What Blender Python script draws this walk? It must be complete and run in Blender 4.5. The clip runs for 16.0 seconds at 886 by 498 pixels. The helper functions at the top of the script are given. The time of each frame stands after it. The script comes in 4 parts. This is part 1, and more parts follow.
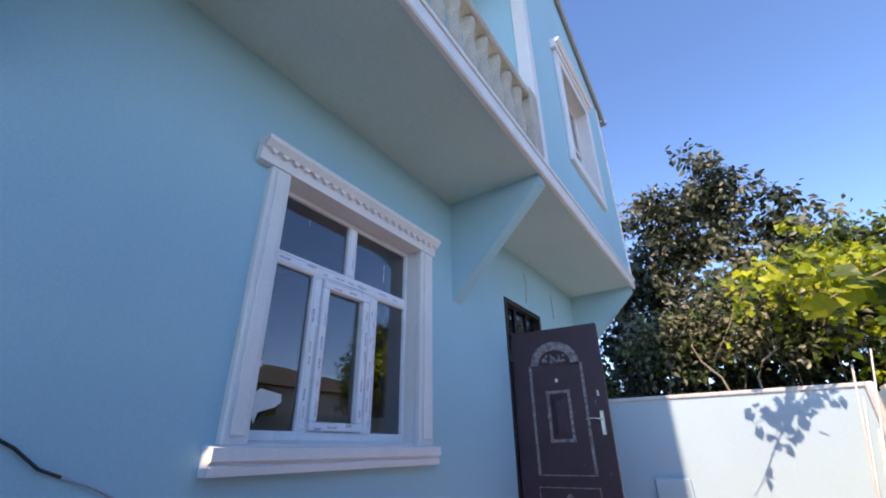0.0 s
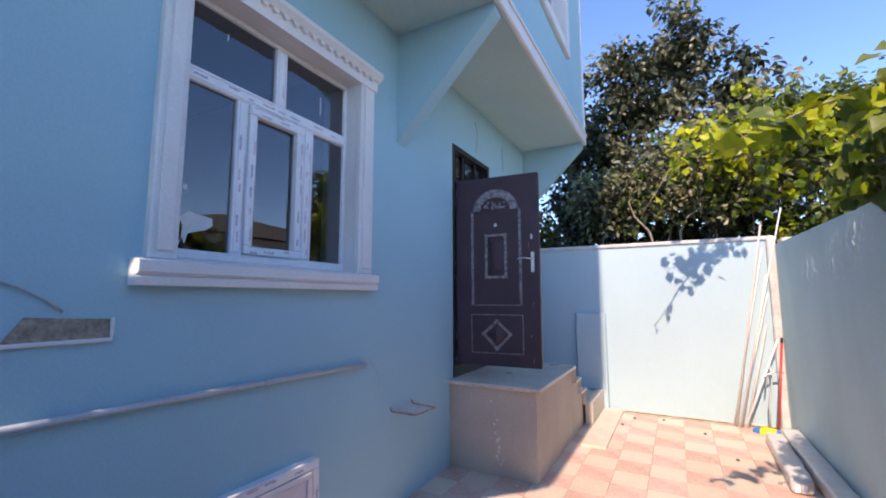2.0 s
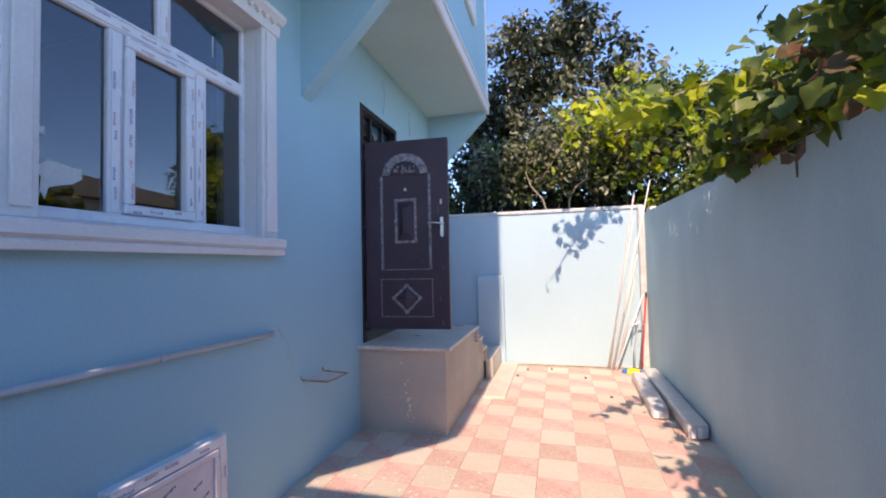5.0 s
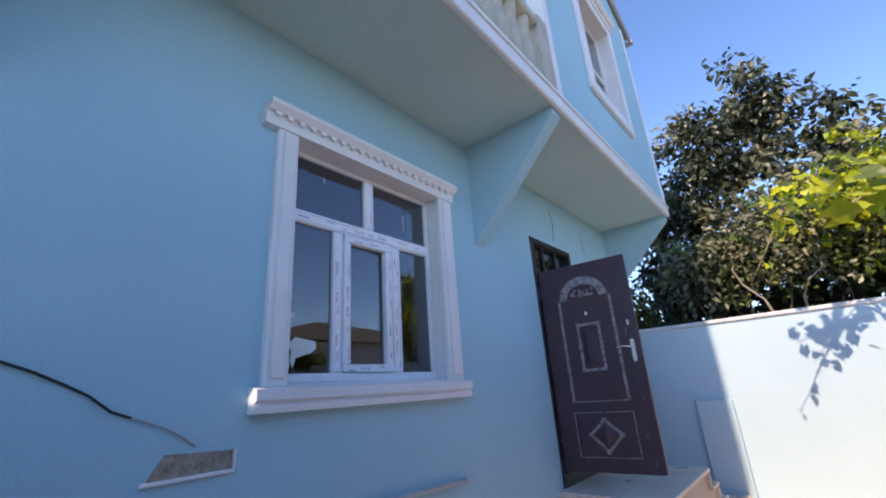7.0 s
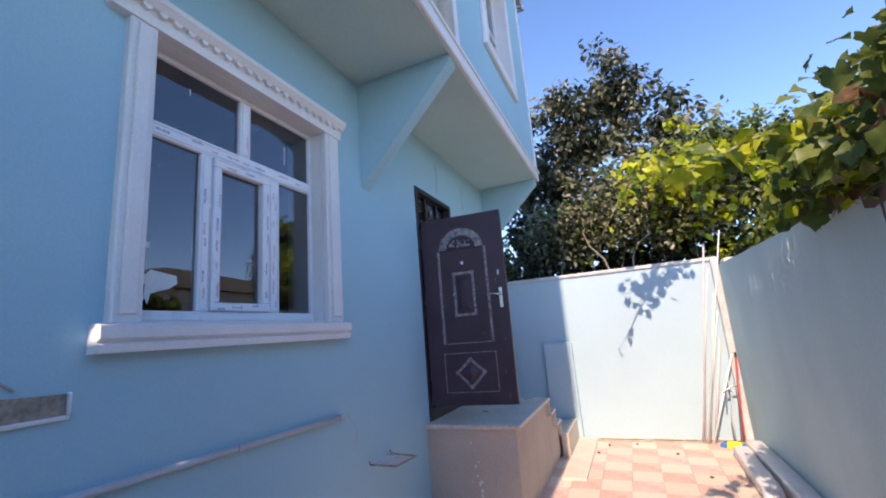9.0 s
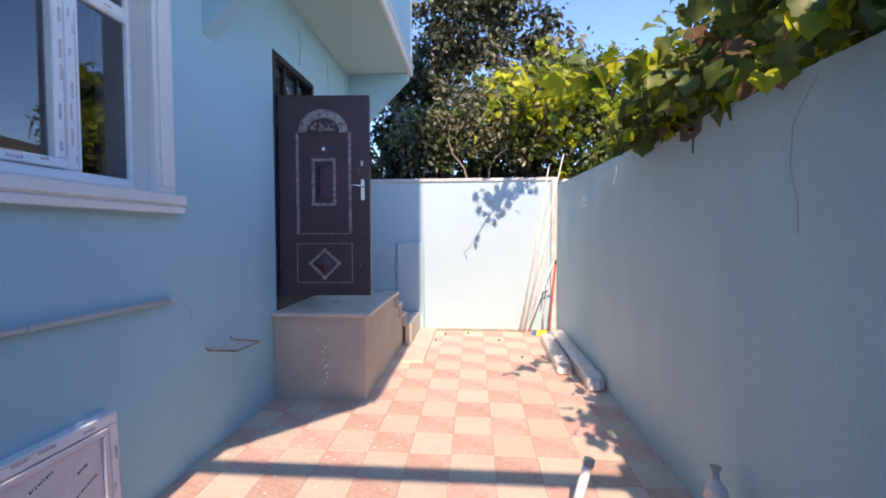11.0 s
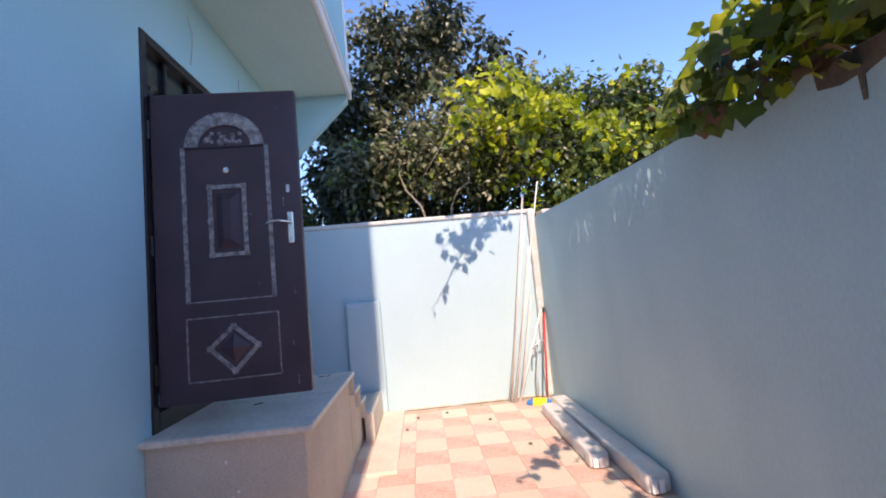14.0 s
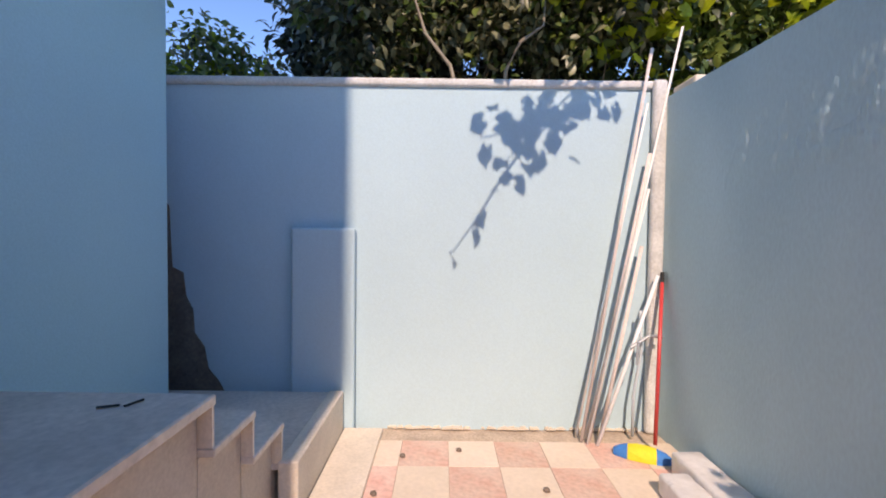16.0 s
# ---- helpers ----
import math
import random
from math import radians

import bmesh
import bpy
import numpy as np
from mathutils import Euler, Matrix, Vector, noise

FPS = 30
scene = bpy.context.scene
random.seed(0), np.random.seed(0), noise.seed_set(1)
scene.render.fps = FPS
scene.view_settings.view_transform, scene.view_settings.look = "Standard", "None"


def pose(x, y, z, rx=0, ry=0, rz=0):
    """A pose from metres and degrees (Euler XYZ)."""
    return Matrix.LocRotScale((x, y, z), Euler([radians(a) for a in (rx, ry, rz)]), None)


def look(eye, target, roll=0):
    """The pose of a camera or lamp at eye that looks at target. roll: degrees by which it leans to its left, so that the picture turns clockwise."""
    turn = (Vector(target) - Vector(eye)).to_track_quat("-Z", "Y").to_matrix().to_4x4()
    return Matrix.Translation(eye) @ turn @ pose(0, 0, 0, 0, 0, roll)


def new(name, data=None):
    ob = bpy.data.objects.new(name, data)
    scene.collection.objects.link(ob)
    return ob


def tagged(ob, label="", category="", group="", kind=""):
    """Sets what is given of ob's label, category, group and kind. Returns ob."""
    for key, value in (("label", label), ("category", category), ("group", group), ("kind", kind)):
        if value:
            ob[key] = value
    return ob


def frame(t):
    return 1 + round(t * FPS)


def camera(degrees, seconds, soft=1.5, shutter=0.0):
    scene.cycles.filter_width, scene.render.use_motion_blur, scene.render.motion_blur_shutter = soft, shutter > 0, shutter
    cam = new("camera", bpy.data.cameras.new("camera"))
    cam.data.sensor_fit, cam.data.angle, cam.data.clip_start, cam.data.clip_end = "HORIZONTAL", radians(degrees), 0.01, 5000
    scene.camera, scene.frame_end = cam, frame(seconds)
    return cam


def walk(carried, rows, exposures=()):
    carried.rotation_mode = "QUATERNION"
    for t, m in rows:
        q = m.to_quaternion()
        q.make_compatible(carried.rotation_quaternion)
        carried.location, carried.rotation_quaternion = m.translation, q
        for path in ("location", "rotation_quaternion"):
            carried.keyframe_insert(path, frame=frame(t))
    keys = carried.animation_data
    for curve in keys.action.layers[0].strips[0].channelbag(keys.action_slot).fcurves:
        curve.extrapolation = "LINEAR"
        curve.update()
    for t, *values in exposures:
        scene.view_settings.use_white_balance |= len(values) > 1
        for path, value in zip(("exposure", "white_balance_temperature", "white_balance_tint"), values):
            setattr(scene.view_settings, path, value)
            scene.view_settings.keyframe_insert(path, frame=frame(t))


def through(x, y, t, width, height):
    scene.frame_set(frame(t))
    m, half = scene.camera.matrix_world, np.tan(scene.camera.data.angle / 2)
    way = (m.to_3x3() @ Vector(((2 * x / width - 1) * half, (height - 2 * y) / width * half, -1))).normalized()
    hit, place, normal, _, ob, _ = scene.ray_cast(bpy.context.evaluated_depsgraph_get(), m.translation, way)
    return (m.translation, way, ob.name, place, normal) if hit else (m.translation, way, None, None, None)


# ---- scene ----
cam = camera(92.1, 16.0, soft=1.9)
PATH = [
    (0, (0.513, 0.216, 1.849), (-0.489, 1.723, 2.699), -0.8),
    (0.5, (0.536, 0.22, 1.847), (-0.477, 1.735, 2.671), -1.1),
    (1, (0.58, 0.236, 1.808), (-0.402, 1.819, 2.535), -0.8),
    (1.5, (0.611, 0.277, 1.764), (-0.357, 1.95, 2.277), -0.0),
    (2, (0.64, 0.333, 1.698), (-0.311, 2.077, 1.924), -0.1),
    (2.5, (0.607, 0.384, 1.629), (-0.195, 2.215, 1.549), -1.3),
    (3, (0.629, 0.392, 1.568), (-0.095, 2.23, 1.252), -1.3),
    (3.2, (0.565, 0.381, 1.559), (-0.014, 2.259, 1.19), -0.5),
    (5.3, (0.516, 0.305, 1.702), (-0.008, 2.229, 1.866), -1.1),
    (5.5, (0.531, 0.315, 1.728), (-0.147, 2.185, 1.941), -0.5),
    (6, (0.604, 0.295, 1.757), (-0.539, 1.9, 2.102), -4.2),
    (6.5, (0.633, 0.282, 1.777), (-0.633, 1.744, 2.288), -5.3),
    (7, (0.656, 0.273, 1.788), (-0.542, 1.74, 2.428), -4.1),
    (7.5, (0.655, 0.277, 1.784), (-0.528, 1.72, 2.505), -5.8),
    (8, (0.647, 0.263, 1.797), (-0.567, 1.661, 2.552), -7.3),
    (8.5, (0.631, 0.268, 1.77), (-0.479, 1.761, 2.506), -5.5),
    (9, (0.558, 0.267, 1.721), (-0.197, 2.077, 2.114), -4.6),
    (9.5, (0.481, 0.305, 1.622), (0.241, 2.289, 1.552), -3.3),
    (9.7, (0.488, 0.381, 1.59), (0.374, 2.372, 1.442), -2.9),
    (12, (0.443, 0.334, 1.654), (0.256, 2.324, 1.624), 1.2),
    (12.5, (0.353, 0.4, 1.642), (0.169, 2.391, 1.604), -0.6),
    (13, (0.319, 0.711, 1.63), (0.147, 2.704, 1.616), -2.8),
    (13.5, (0.249, 1.183, 1.647), (0.113, 3.176, 1.749), -6.5),
    (14, (0.176, 1.728, 1.589), (0.3, 3.717, 1.756), -5.3),
    (14.5, (0.251, 2.39, 1.609), (0.625, 4.348, 1.771), -3.1),
    (15, (0.299, 3.09, 1.54), (0.699, 5.039, 1.743), -2.2),
    (15.5, (0.28, 3.779, 1.452), (0.397, 5.767, 1.638), 0.3),
    (16, (0.257, 4.434, 1.408), (0.259, 6.433, 1.346), 0.7),
]
walk(cam, [(t, look(eye, target, roll)) for t, eye, target, roll in PATH], exposures=[(t, e, 8050, 25.0) for t, e in ((0, 1.57), (3, 1.58), (7, 1.60), (9.5, 1.60), (12.5, 1.68), (14.5, 1.55), (16, 1.24))])

# ---- light ----
SUN_TAN = 0.94
world = bpy.data.worlds.new("world")
scene.world = world
world.use_nodes = True
wn = world.node_tree.nodes
sky = wn.new("ShaderNodeTexSky")
sky.sky_type, sky.sun_disc = "NISHITA", False
sky.sun_elevation, sky.sun_rotation = math.atan(SUN_TAN), math.pi
sky.air_density, sky.dust_density, sky.ozone_density = 0.80, 0.03, 5.5
deep = wn.new("ShaderNodeHueSaturation")
deep.inputs["Saturation"].default_value, deep.inputs["Value"].default_value = 1.11, 1.07
world.node_tree.links.new(sky.outputs[0], deep.inputs["Color"])
world.node_tree.links.new(deep.outputs[0], wn["Background"].inputs[0])
wn["Background"].inputs[1].default_value = 0.14
sun = new("sun", bpy.data.lights.new("sun", "SUN"))
sun.data.energy, sun.data.angle, sun.data.color = 1.9, radians(0.6), (1.0, 0.91, 0.79)
sun.matrix_world = look((0, -9, 20), (0.04, 1, 20 - 10 * SUN_TAN))


# ---- materials ----
def material(name, color, rough=0.7, metal=0.0, spread=0.12, grain=60.0, stains=2.0, bump=0.15, second=None, random_amount=0.0, island=False, spec=0.5, stretch=(1, 1, 1)):
    """A painted or mineral surface: two scales of noise in colour, roughness and relief."""
    m = bpy.data.materials.new(name)
    m.use_nodes = True
    n, l = m.node_tree.nodes, m.node_tree.links
    b = n["Principled BSDF"]
    co = n.new("ShaderNodeTexCoord")
    mp = n.new("ShaderNodeMapping")
    mp.inputs["Scale"].default_value = stretch
    l.new(co.outputs["Object"], mp.inputs[0])
    fine, coarse = n.new("ShaderNodeTexNoise"), n.new("ShaderNodeTexNoise")
    fine.inputs["Scale"].default_value, coarse.inputs["Scale"].default_value = grain, stains
    fine.inputs["Detail"].default_value, coarse.inputs["Detail"].default_value = 4, 6
    for t in (fine, coarse):
        l.new(mp.outputs[0], t.inputs["Vector"])
    ramp = n.new("ShaderNodeValToRGB")
    ramp.color_ramp.elements[0].position, ramp.color_ramp.elements[1].position = 0.33, 0.68
    dark = second or tuple(c * (1 - spread) for c in color)
    ramp.color_ramp.elements[0].color, ramp.color_ramp.elements[1].color = (*dark, 1), (*color, 1)
    l.new(coarse.outputs["Fac"], ramp.inputs[0])
    mix = n.new("ShaderNodeMix")
    mix.data_type, mix.blend_type = "RGBA", "MULTIPLY"
    mix.inputs["Factor"].default_value = 1.0
    mr = n.new("ShaderNodeMapRange")
    mr.inputs["From Min"].default_value, mr.inputs["From Max"].default_value = 0.3, 0.7
    mr.inputs["To Min"].default_value, mr.inputs["To Max"].default_value = 1 - spread * 0.8, 1 + spread * 0.4
    l.new(fine.outputs["Fac"], mr.inputs["Value"])
    l.new(ramp.outputs[0], mix.inputs["A"])
    l.new(mr.outputs[0], mix.inputs["B"])
    out = mix.outputs["Result"]
    if random_amount:
        hsv = n.new("ShaderNodeHueSaturation")
        if island:
            src = n.new("ShaderNodeNewGeometry").outputs["Random Per Island"]
        else:
            src = n.new("ShaderNodeObjectInfo").outputs["Random"]
        vr, hr = n.new("ShaderNodeMapRange"), n.new("ShaderNodeMapRange")
        vr.inputs["To Min"].default_value, vr.inputs["To Max"].default_value = 1 - random_amount, 1 + random_amount * 0.6
        hr.inputs["To Min"].default_value, hr.inputs["To Max"].default_value = 0.5 + 0.05 * random_amount, 0.5 - 0.07 * random_amount
        l.new(src, vr.inputs["Value"])
        l.new(src, hr.inputs["Value"])
        l.new(vr.outputs[0], hsv.inputs["Value"])
        l.new(hr.outputs[0], hsv.inputs["Hue"])
        l.new(out, hsv.inputs["Color"])
        out = hsv.outputs[0]
    l.new(out, b.inputs["Base Color"])
    b.inputs["Metallic"].default_value = metal
    b.inputs["Specular IOR Level"].default_value = spec
    rr = n.new("ShaderNodeMapRange")
    rr.inputs["To Min"].default_value, rr.inputs["To Max"].default_value = max(rough - 0.12, 0.03), min(rough + 0.12, 1)
    l.new(coarse.outputs["Fac"], rr.inputs["Value"])
    l.new(rr.outputs[0], b.inputs["Roughness"])
    if bump:
        bp = n.new("ShaderNodeBump")
        bp.inputs["Strength"].default_value, bp.inputs["Distance"].default_value = bump, 0.01
        add = n.new("ShaderNodeMath")
        add.operation = "MULTIPLY_ADD"
        add.inputs[1].default_value = 0.4
        l.new(fine.outputs["Fac"], add.inputs[0])
        l.new(coarse.outputs["Fac"], add.inputs[2])
        l.new(add.outputs[0], bp.inputs["Height"])
        l.new(bp.outputs[0], b.inputs["Normal"])
    return m


def leaf_material(name, color, amount, through=0.35, rough=0.45):
    m = material(name, color, rough, 0, 0.2, 30, 3, 0.05, random_amount=amount, island=True)
    n, l = m.node_tree.nodes, m.node_tree.links
    b, o = n["Principled BSDF"], n["Material Output"]
    tr, mx = n.new("ShaderNodeBsdfTranslucent"), n.new("ShaderNodeMixShader")
    l.new(b.inputs["Base Color"].links[0].from_socket, tr.inputs["Color"])
    mx.inputs[0].default_value = through
    l.new(b.outputs[0], mx.inputs[1])
    l.new(tr.outputs[0], mx.inputs[2])
    l.new(mx.outputs[0], o.inputs["Surface"])
    return m


def glass_material(name, tint, rough=0.0):
    m = bpy.data.materials.new(name)
    m.use_nodes = True
    b = m.node_tree.nodes["Principled BSDF"]
    b.inputs["Base Color"].default_value = (*tint, 1)
    b.inputs["Roughness"].default_value = rough
    b.inputs["Transmission Weight"].default_value = 1.0
    b.inputs["IOR"].default_value = 1.85
    return m


BLUE = material("blue_stucco", (0.33, 0.585, 0.675), 0.85, 0, 0.07, 90, 0.9, 0.22)
BLUE_YARD = material("blue_yard_stucco", (0.505, 0.685, 0.73), 0.85, 0, 0.07, 70, 1.6, 0.35, second=(0.425, 0.605, 0.655), stretch=(1, 1, 0.45))
BLUE_END = material("pale_blue_stucco", (0.435, 0.595, 0.665), 0.85, 0, 0.06, 80, 1.0, 0.25)
SOFFIT = material("soffit_plaster", (0.49, 0.67, 0.645), 0.9, 0, 0.07, 50, 1.2, 0.12)
WHITE = material("white_paint", (0.80, 0.79, 0.78), 0.55, 0, 0.07, 70, 4, 0.15)
COPING = material("coping_plaster", (0.66, 0.66, 0.65), 0.8, 0, 0.2, 60, 6, 0.4)
PVC = material("white_pvc", (0.82, 0.83, 0.85), 0.3, 0, 0.04, 40, 5, 0.02)
PRINT_BLUE = material("film_print_blue", (0.36, 0.34, 0.50), 0.4, 0, 0.2, 90, 8, 0)
PRINT_RED = material("film_print_red", (0.66, 0.42, 0.45), 0.4, 0, 0.2, 90, 8, 0)
PRINT_PINK = material("film_pink", (0.78, 0.72, 0.76), 0.35, 0, 0.1, 90, 8, 0)
GLASS = glass_material("window_glass", (0.32, 0.38, 0.44))
# near-black: the dimness of the rooms is put into their colour
ROOM_UNLIT = material("room_unlit_dark", (0.07, 0.07, 0.08), 0.9, 0, 0.2, 20, 2, 0.1)
STONE = material("balcony_stone", (0.56, 0.50, 0.42), 0.8, 0, 0.22, 45, 5, 0.4)
CEMENT = material("porch_cement", (0.55, 0.48, 0.41), 0.9, 0, 0.15, 70, 3, 0.4)
SLAB = material("porch_slab", (0.69, 0.605, 0.53), 0.45, 0, 0.2, 40, 2.5, 0.12)
EDGE = material("slab_edge", (0.74, 0.64, 0.53), 0.6, 0, 0.15, 60, 5, 0.2)
DOOR = material("door_steel", (0.070, 0.036, 0.052), 0.46, 0, 0.25, 120, 4, 0.08)
DOOR_FRAME = material("door_frame_steel", (0.022, 0.016, 0.018), 0.4, 0.1, 0.2, 100, 4, 0.1)
WORN = material("worn_moulding", (0.40, 0.36, 0.36), 0.45, 0.2, 0.3, 130, 30, 0.4, second=(0.13, 0.10, 0.11))
CHROME = material("chrome", (0.75, 0.74, 0.72), 0.22, 1.0, 0.1, 80, 8, 0.03)
STEEL = material("galvanised_pipe", (0.50, 0.53, 0.56), 0.4, 0.6, 0.2, 80, 8, 0.1)
GREY_PVC = material("grey_plastic_pipe", (0.50, 0.56, 0.61), 0.5, 0, 0.1, 60, 5, 0.1)
BLACK = material("black_rubber", (0.02, 0.02, 0.022), 0.5, 0, 0.2, 60, 6, 0.1)
RED = material("red_plastic", (0.62, 0.06, 0.06), 0.35, 0, 0.1, 50, 5, 0.03)
YELLOW = material("yellow_bristle", (0.80, 0.68, 0.04), 0.7, 0, 0.2, 200, 9, 0.5)
BLUE_BRISTLE = material("blue_bristle", (0.03, 0.22, 0.62), 0.7, 0, 0.2, 200, 9, 0.5)
STRIP = material("strip_pale_pink", (0.74, 0.65, 0.62), 0.6, 0, 0.15, 60, 5, 0.1)
FILM = material("plastic_film", (0.74, 0.71, 0.70), 0.32, 0, 0.12, 25, 7, 0.6)
WRAP = material("wrapped_block_film", (0.50, 0.45, 0.37), 0.25, 0, 0.35, 20, 8, 0.7)
WOOD = material("raw_wood", (0.42, 0.30, 0.20), 0.8, 0, 0.35, 60, 4, 0.3, stretch=(1, 6, 6))
BRICK = material("hollow_brick", (0.33, 0.10, 0.06), 0.9, 0, 0.25, 60, 8, 0.4)
PINK_TILE = material("pink_tile", (0.68, 0.375, 0.30), 0.62, 0, 0.2, 35, 5, 0.12, second=(0.72, 0.53, 0.44), random_amount=0.12)
CREAM_TILE = material("cream_tile", (0.74, 0.61, 0.49), 0.62, 0, 0.09, 35, 5, 0.12, random_amount=0.10)
GROUT = material("grout", (0.60, 0.47, 0.37), 0.95, 0, 0.3, 60, 5, 0.3)
EARTH = material("earth", (0.26, 0.21, 0.15), 0.95, 0, 0.35, 12, 0.6, 0.6)
STAIN = material("bare_render", (0.20, 0.15, 0.12), 0.95, 0, 0.3, 40, 9, 0.6)
BARE = material("bare_cement", (0.42, 0.34, 0.27), 0.95, 0, 0.4, 50, 20, 0.9)
BARK = material("bark", (0.16, 0.12, 0.09), 0.9, 0, 0.4, 40, 9, 0.6)
BARK_PALE = material("pale_bark", (0.34, 0.28, 0.21), 0.9, 0, 0.3, 40, 9, 0.5)
ROOF_TILE = material("brown_roof", (0.23, 0.19, 0.13), 0.8, 0, 0.3, 10, 1, 0.3)
ROOF_METAL = material("roof_edge_metal", (0.46, 0.44, 0.38), 0.5, 0.3, 0.15, 40, 3, 0.1)
DUST = material("plaster_drip", (0.72, 0.72, 0.70), 0.9, 0, 0.1, 60, 9, 0.2)
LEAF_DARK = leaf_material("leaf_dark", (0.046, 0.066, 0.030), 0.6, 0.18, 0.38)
LEAF_OLIVE = leaf_material("leaf_olive", (0.205, 0.22, 0.12), 0.6, 0.22, 0.4)
LEAF_GREEN = leaf_material("leaf_green", (0.135, 0.21, 0.045), 0.5, 0.35)
LEAF_LIME = leaf_material("leaf_lime", (0.46, 0.55, 0.03), 0.35, 0.4)
LEAF_VINE = leaf_material("leaf_vine", (0.165, 0.235, 0.05), 0.45, 0.35)
LEAF_DRY = leaf_material("leaf_dry", (0.24, 0.14, 0.07), 0.4, 0.25, 0.7)


# ---- mesh helpers ----
def link_mesh(name, bm, mat, smooth=False):
    me = bpy.data.meshes.new(name)
    bm.to_mesh(me)
    bm.free()
    for m in (mat if isinstance(mat, (list, tuple)) else [mat]):
        me.materials.append(m)
    if smooth:
        for p in me.polygons:
            p.use_smooth = True
    return new(name, me)


def part(name, bm, mat, parent, label="", smooth=False):
    """One mesh, modelled in world places, as a child of a thing or of a part."""
    ob = link_mesh(name, bm, mat, smooth)
    ob.parent = parent
    if parent.parent is None:
        ob.matrix_parent_inverse = Matrix.Translation(parent.location).inverted()
    return tagged(ob, label)


def thing(name, at, label, category, group="", kind=""):
    ob = new(name)
    ob.empty_display_size = 0.1
    ob.location = at
    return tagged(ob, label, category, group, kind)


def structure(name, bm, mat, label, category, smooth=False):
    return tagged(link_mesh(name, bm, mat, smooth), label, category, kind="structure")


def box(bm, x0, x1, y0, y1, z0, z1, bevel=0.0, m=None, seg=1):
    vs = [bm.verts.new((x, y, z)) for x in (x0, x1) for y in (y0, y1) for z in (z0, z1)]
    fs = [bm.faces.new([vs[i] for i in f]) for f in ((0, 1, 3, 2), (4, 6, 7, 5), (0, 4, 5, 1), (2, 3, 7, 6), (0, 2, 6, 4), (1, 5, 7, 3))]
    if bevel:
        es = list({e for f in fs for e in f.edges})
        r = bmesh.ops.bevel(bm, geom=es, offset=bevel, segments=seg, affect="EDGES", profile=0.5)
        vs = [v for v in vs if v.is_valid] + r["verts"]
    if m is not None:
        bmesh.ops.transform(bm, matrix=m, verts=list({v for v in vs if v.is_valid}))
    return bm


def boxed(*a, **k):
    return box(bmesh.new(), *a, **k)


def tube(bm, pts, r, sides=10, cap=True):
    """A round bar along a row of points; r: one radius or one for each point."""
    rs = r if isinstance(r, (list, tuple)) else [r] * len(pts)
    pts = [Vector(p) for p in pts]
    rings = []
    for i, p in enumerate(pts):
        d = (pts[min(i + 1, len(pts) - 1)] - pts[max(i - 1, 0)]).normalized()
        a = d.cross(Vector((0, 0, 1)) if abs(d.z) < 0.95 else Vector((1, 0, 0))).normalized()
        b = d.cross(a)
        rings.append([bm.verts.new(p + rs[i] * (a * math.cos(t) + b * math.sin(t))) for t in (2 * math.pi * k / sides for k in range(sides))])
    for u, v in zip(rings, rings[1:]):
        for k in range(sides):
            bm.faces.new((u[k], u[(k + 1) % sides], v[(k + 1) % sides], v[k]))
    if cap:
        bm.faces.new(rings[0][::-1])
        bm.faces.new(rings[-1])
    return bm


def tubed(pts, r, sides=10):
    return tube(bmesh.new(), pts, r, sides)


def prism(bm, outline, axis, a, b):
    """An outline of (u, v) pushed from a to b along an axis: x takes (y, z), y takes (x, z), z takes (x, y)."""
    def at(u, v, w):
        return {"x": (w, u, v), "y": (u, w, v), "z": (u, v, w)}[axis]
    lo, hi = [bm.verts.new(at(u, v, a)) for u, v in outline], [bm.verts.new(at(u, v, b)) for u, v in outline]
    bm.faces.new(lo), bm.faces.new(hi[::-1])
    for k in range(len(outline)):
        j = (k + 1) % len(outline)
        bm.faces.new((lo[j], lo[k], hi[k], hi[j]))
    bmesh.ops.recalc_face_normals(bm, faces=bm.faces[:])
    return bm


def lathe(bm, profile, at, sides=12):
    rings = [[bm.verts.new((at[0] + r * math.cos(2 * math.pi * k / sides), at[1] + r * math.sin(2 * math.pi * k / sides), at[2] + z)) for k in range(sides)] for r, z in profile]
    for u, v in zip(rings, rings[1:]):
        for k in range(sides):
            bm.faces.new((u[k], u[(k + 1) % sides], v[(k + 1) % sides], v[k]))
    bm.faces.new(rings[0][::-1]), bm.faces.new(rings[-1])
    return bm


def pierced(x0, x1, ys, zs, holes):
    """A wall slab between x0 and x1 cut by lines at ys and zs; holes are (i, j) cells left open."""
    bm = bmesh.new()
    solid = {(i, j) for i in range(len(ys) - 1) for j in range(len(zs) - 1)} - set(holes)
    made = {}
    def v(x, i, j):
        if (x, i, j) not in made:
            made[x, i, j] = bm.verts.new((x, ys[i], zs[j]))
        return made[x, i, j]
    for i, j in solid:
        bm.faces.new([v(x1, *c) for c in ((i, j), (i + 1, j), (i + 1, j + 1), (i, j + 1))])
        bm.faces.new([v(x0, *c) for c in ((i, j), (i, j + 1), (i + 1, j + 1), (i + 1, j))])
        for (di, dj), (a, b) in {(-1, 0): ((i, j), (i, j + 1)), (1, 0): ((i + 1, j + 1), (i + 1, j)), (0, -1): ((i + 1, j), (i, j)), (0, 1): ((i, j + 1), (i + 1, j + 1))}.items():
            if (i + di, j + dj) not in solid:
                bm.faces.new([v(x0, *a), v(x1, *a), v(x1, *b), v(x0, *b)])
    bmesh.ops.recalc_face_normals(bm, faces=bm.faces[:])
    return bm


# ---- large structure ----
HX = -1.48       # face of the ground floor
OX = -0.515      # face of the upper floor
RX = 1.83        # face of the yard wall
EY = 7.53        # face of the end wall

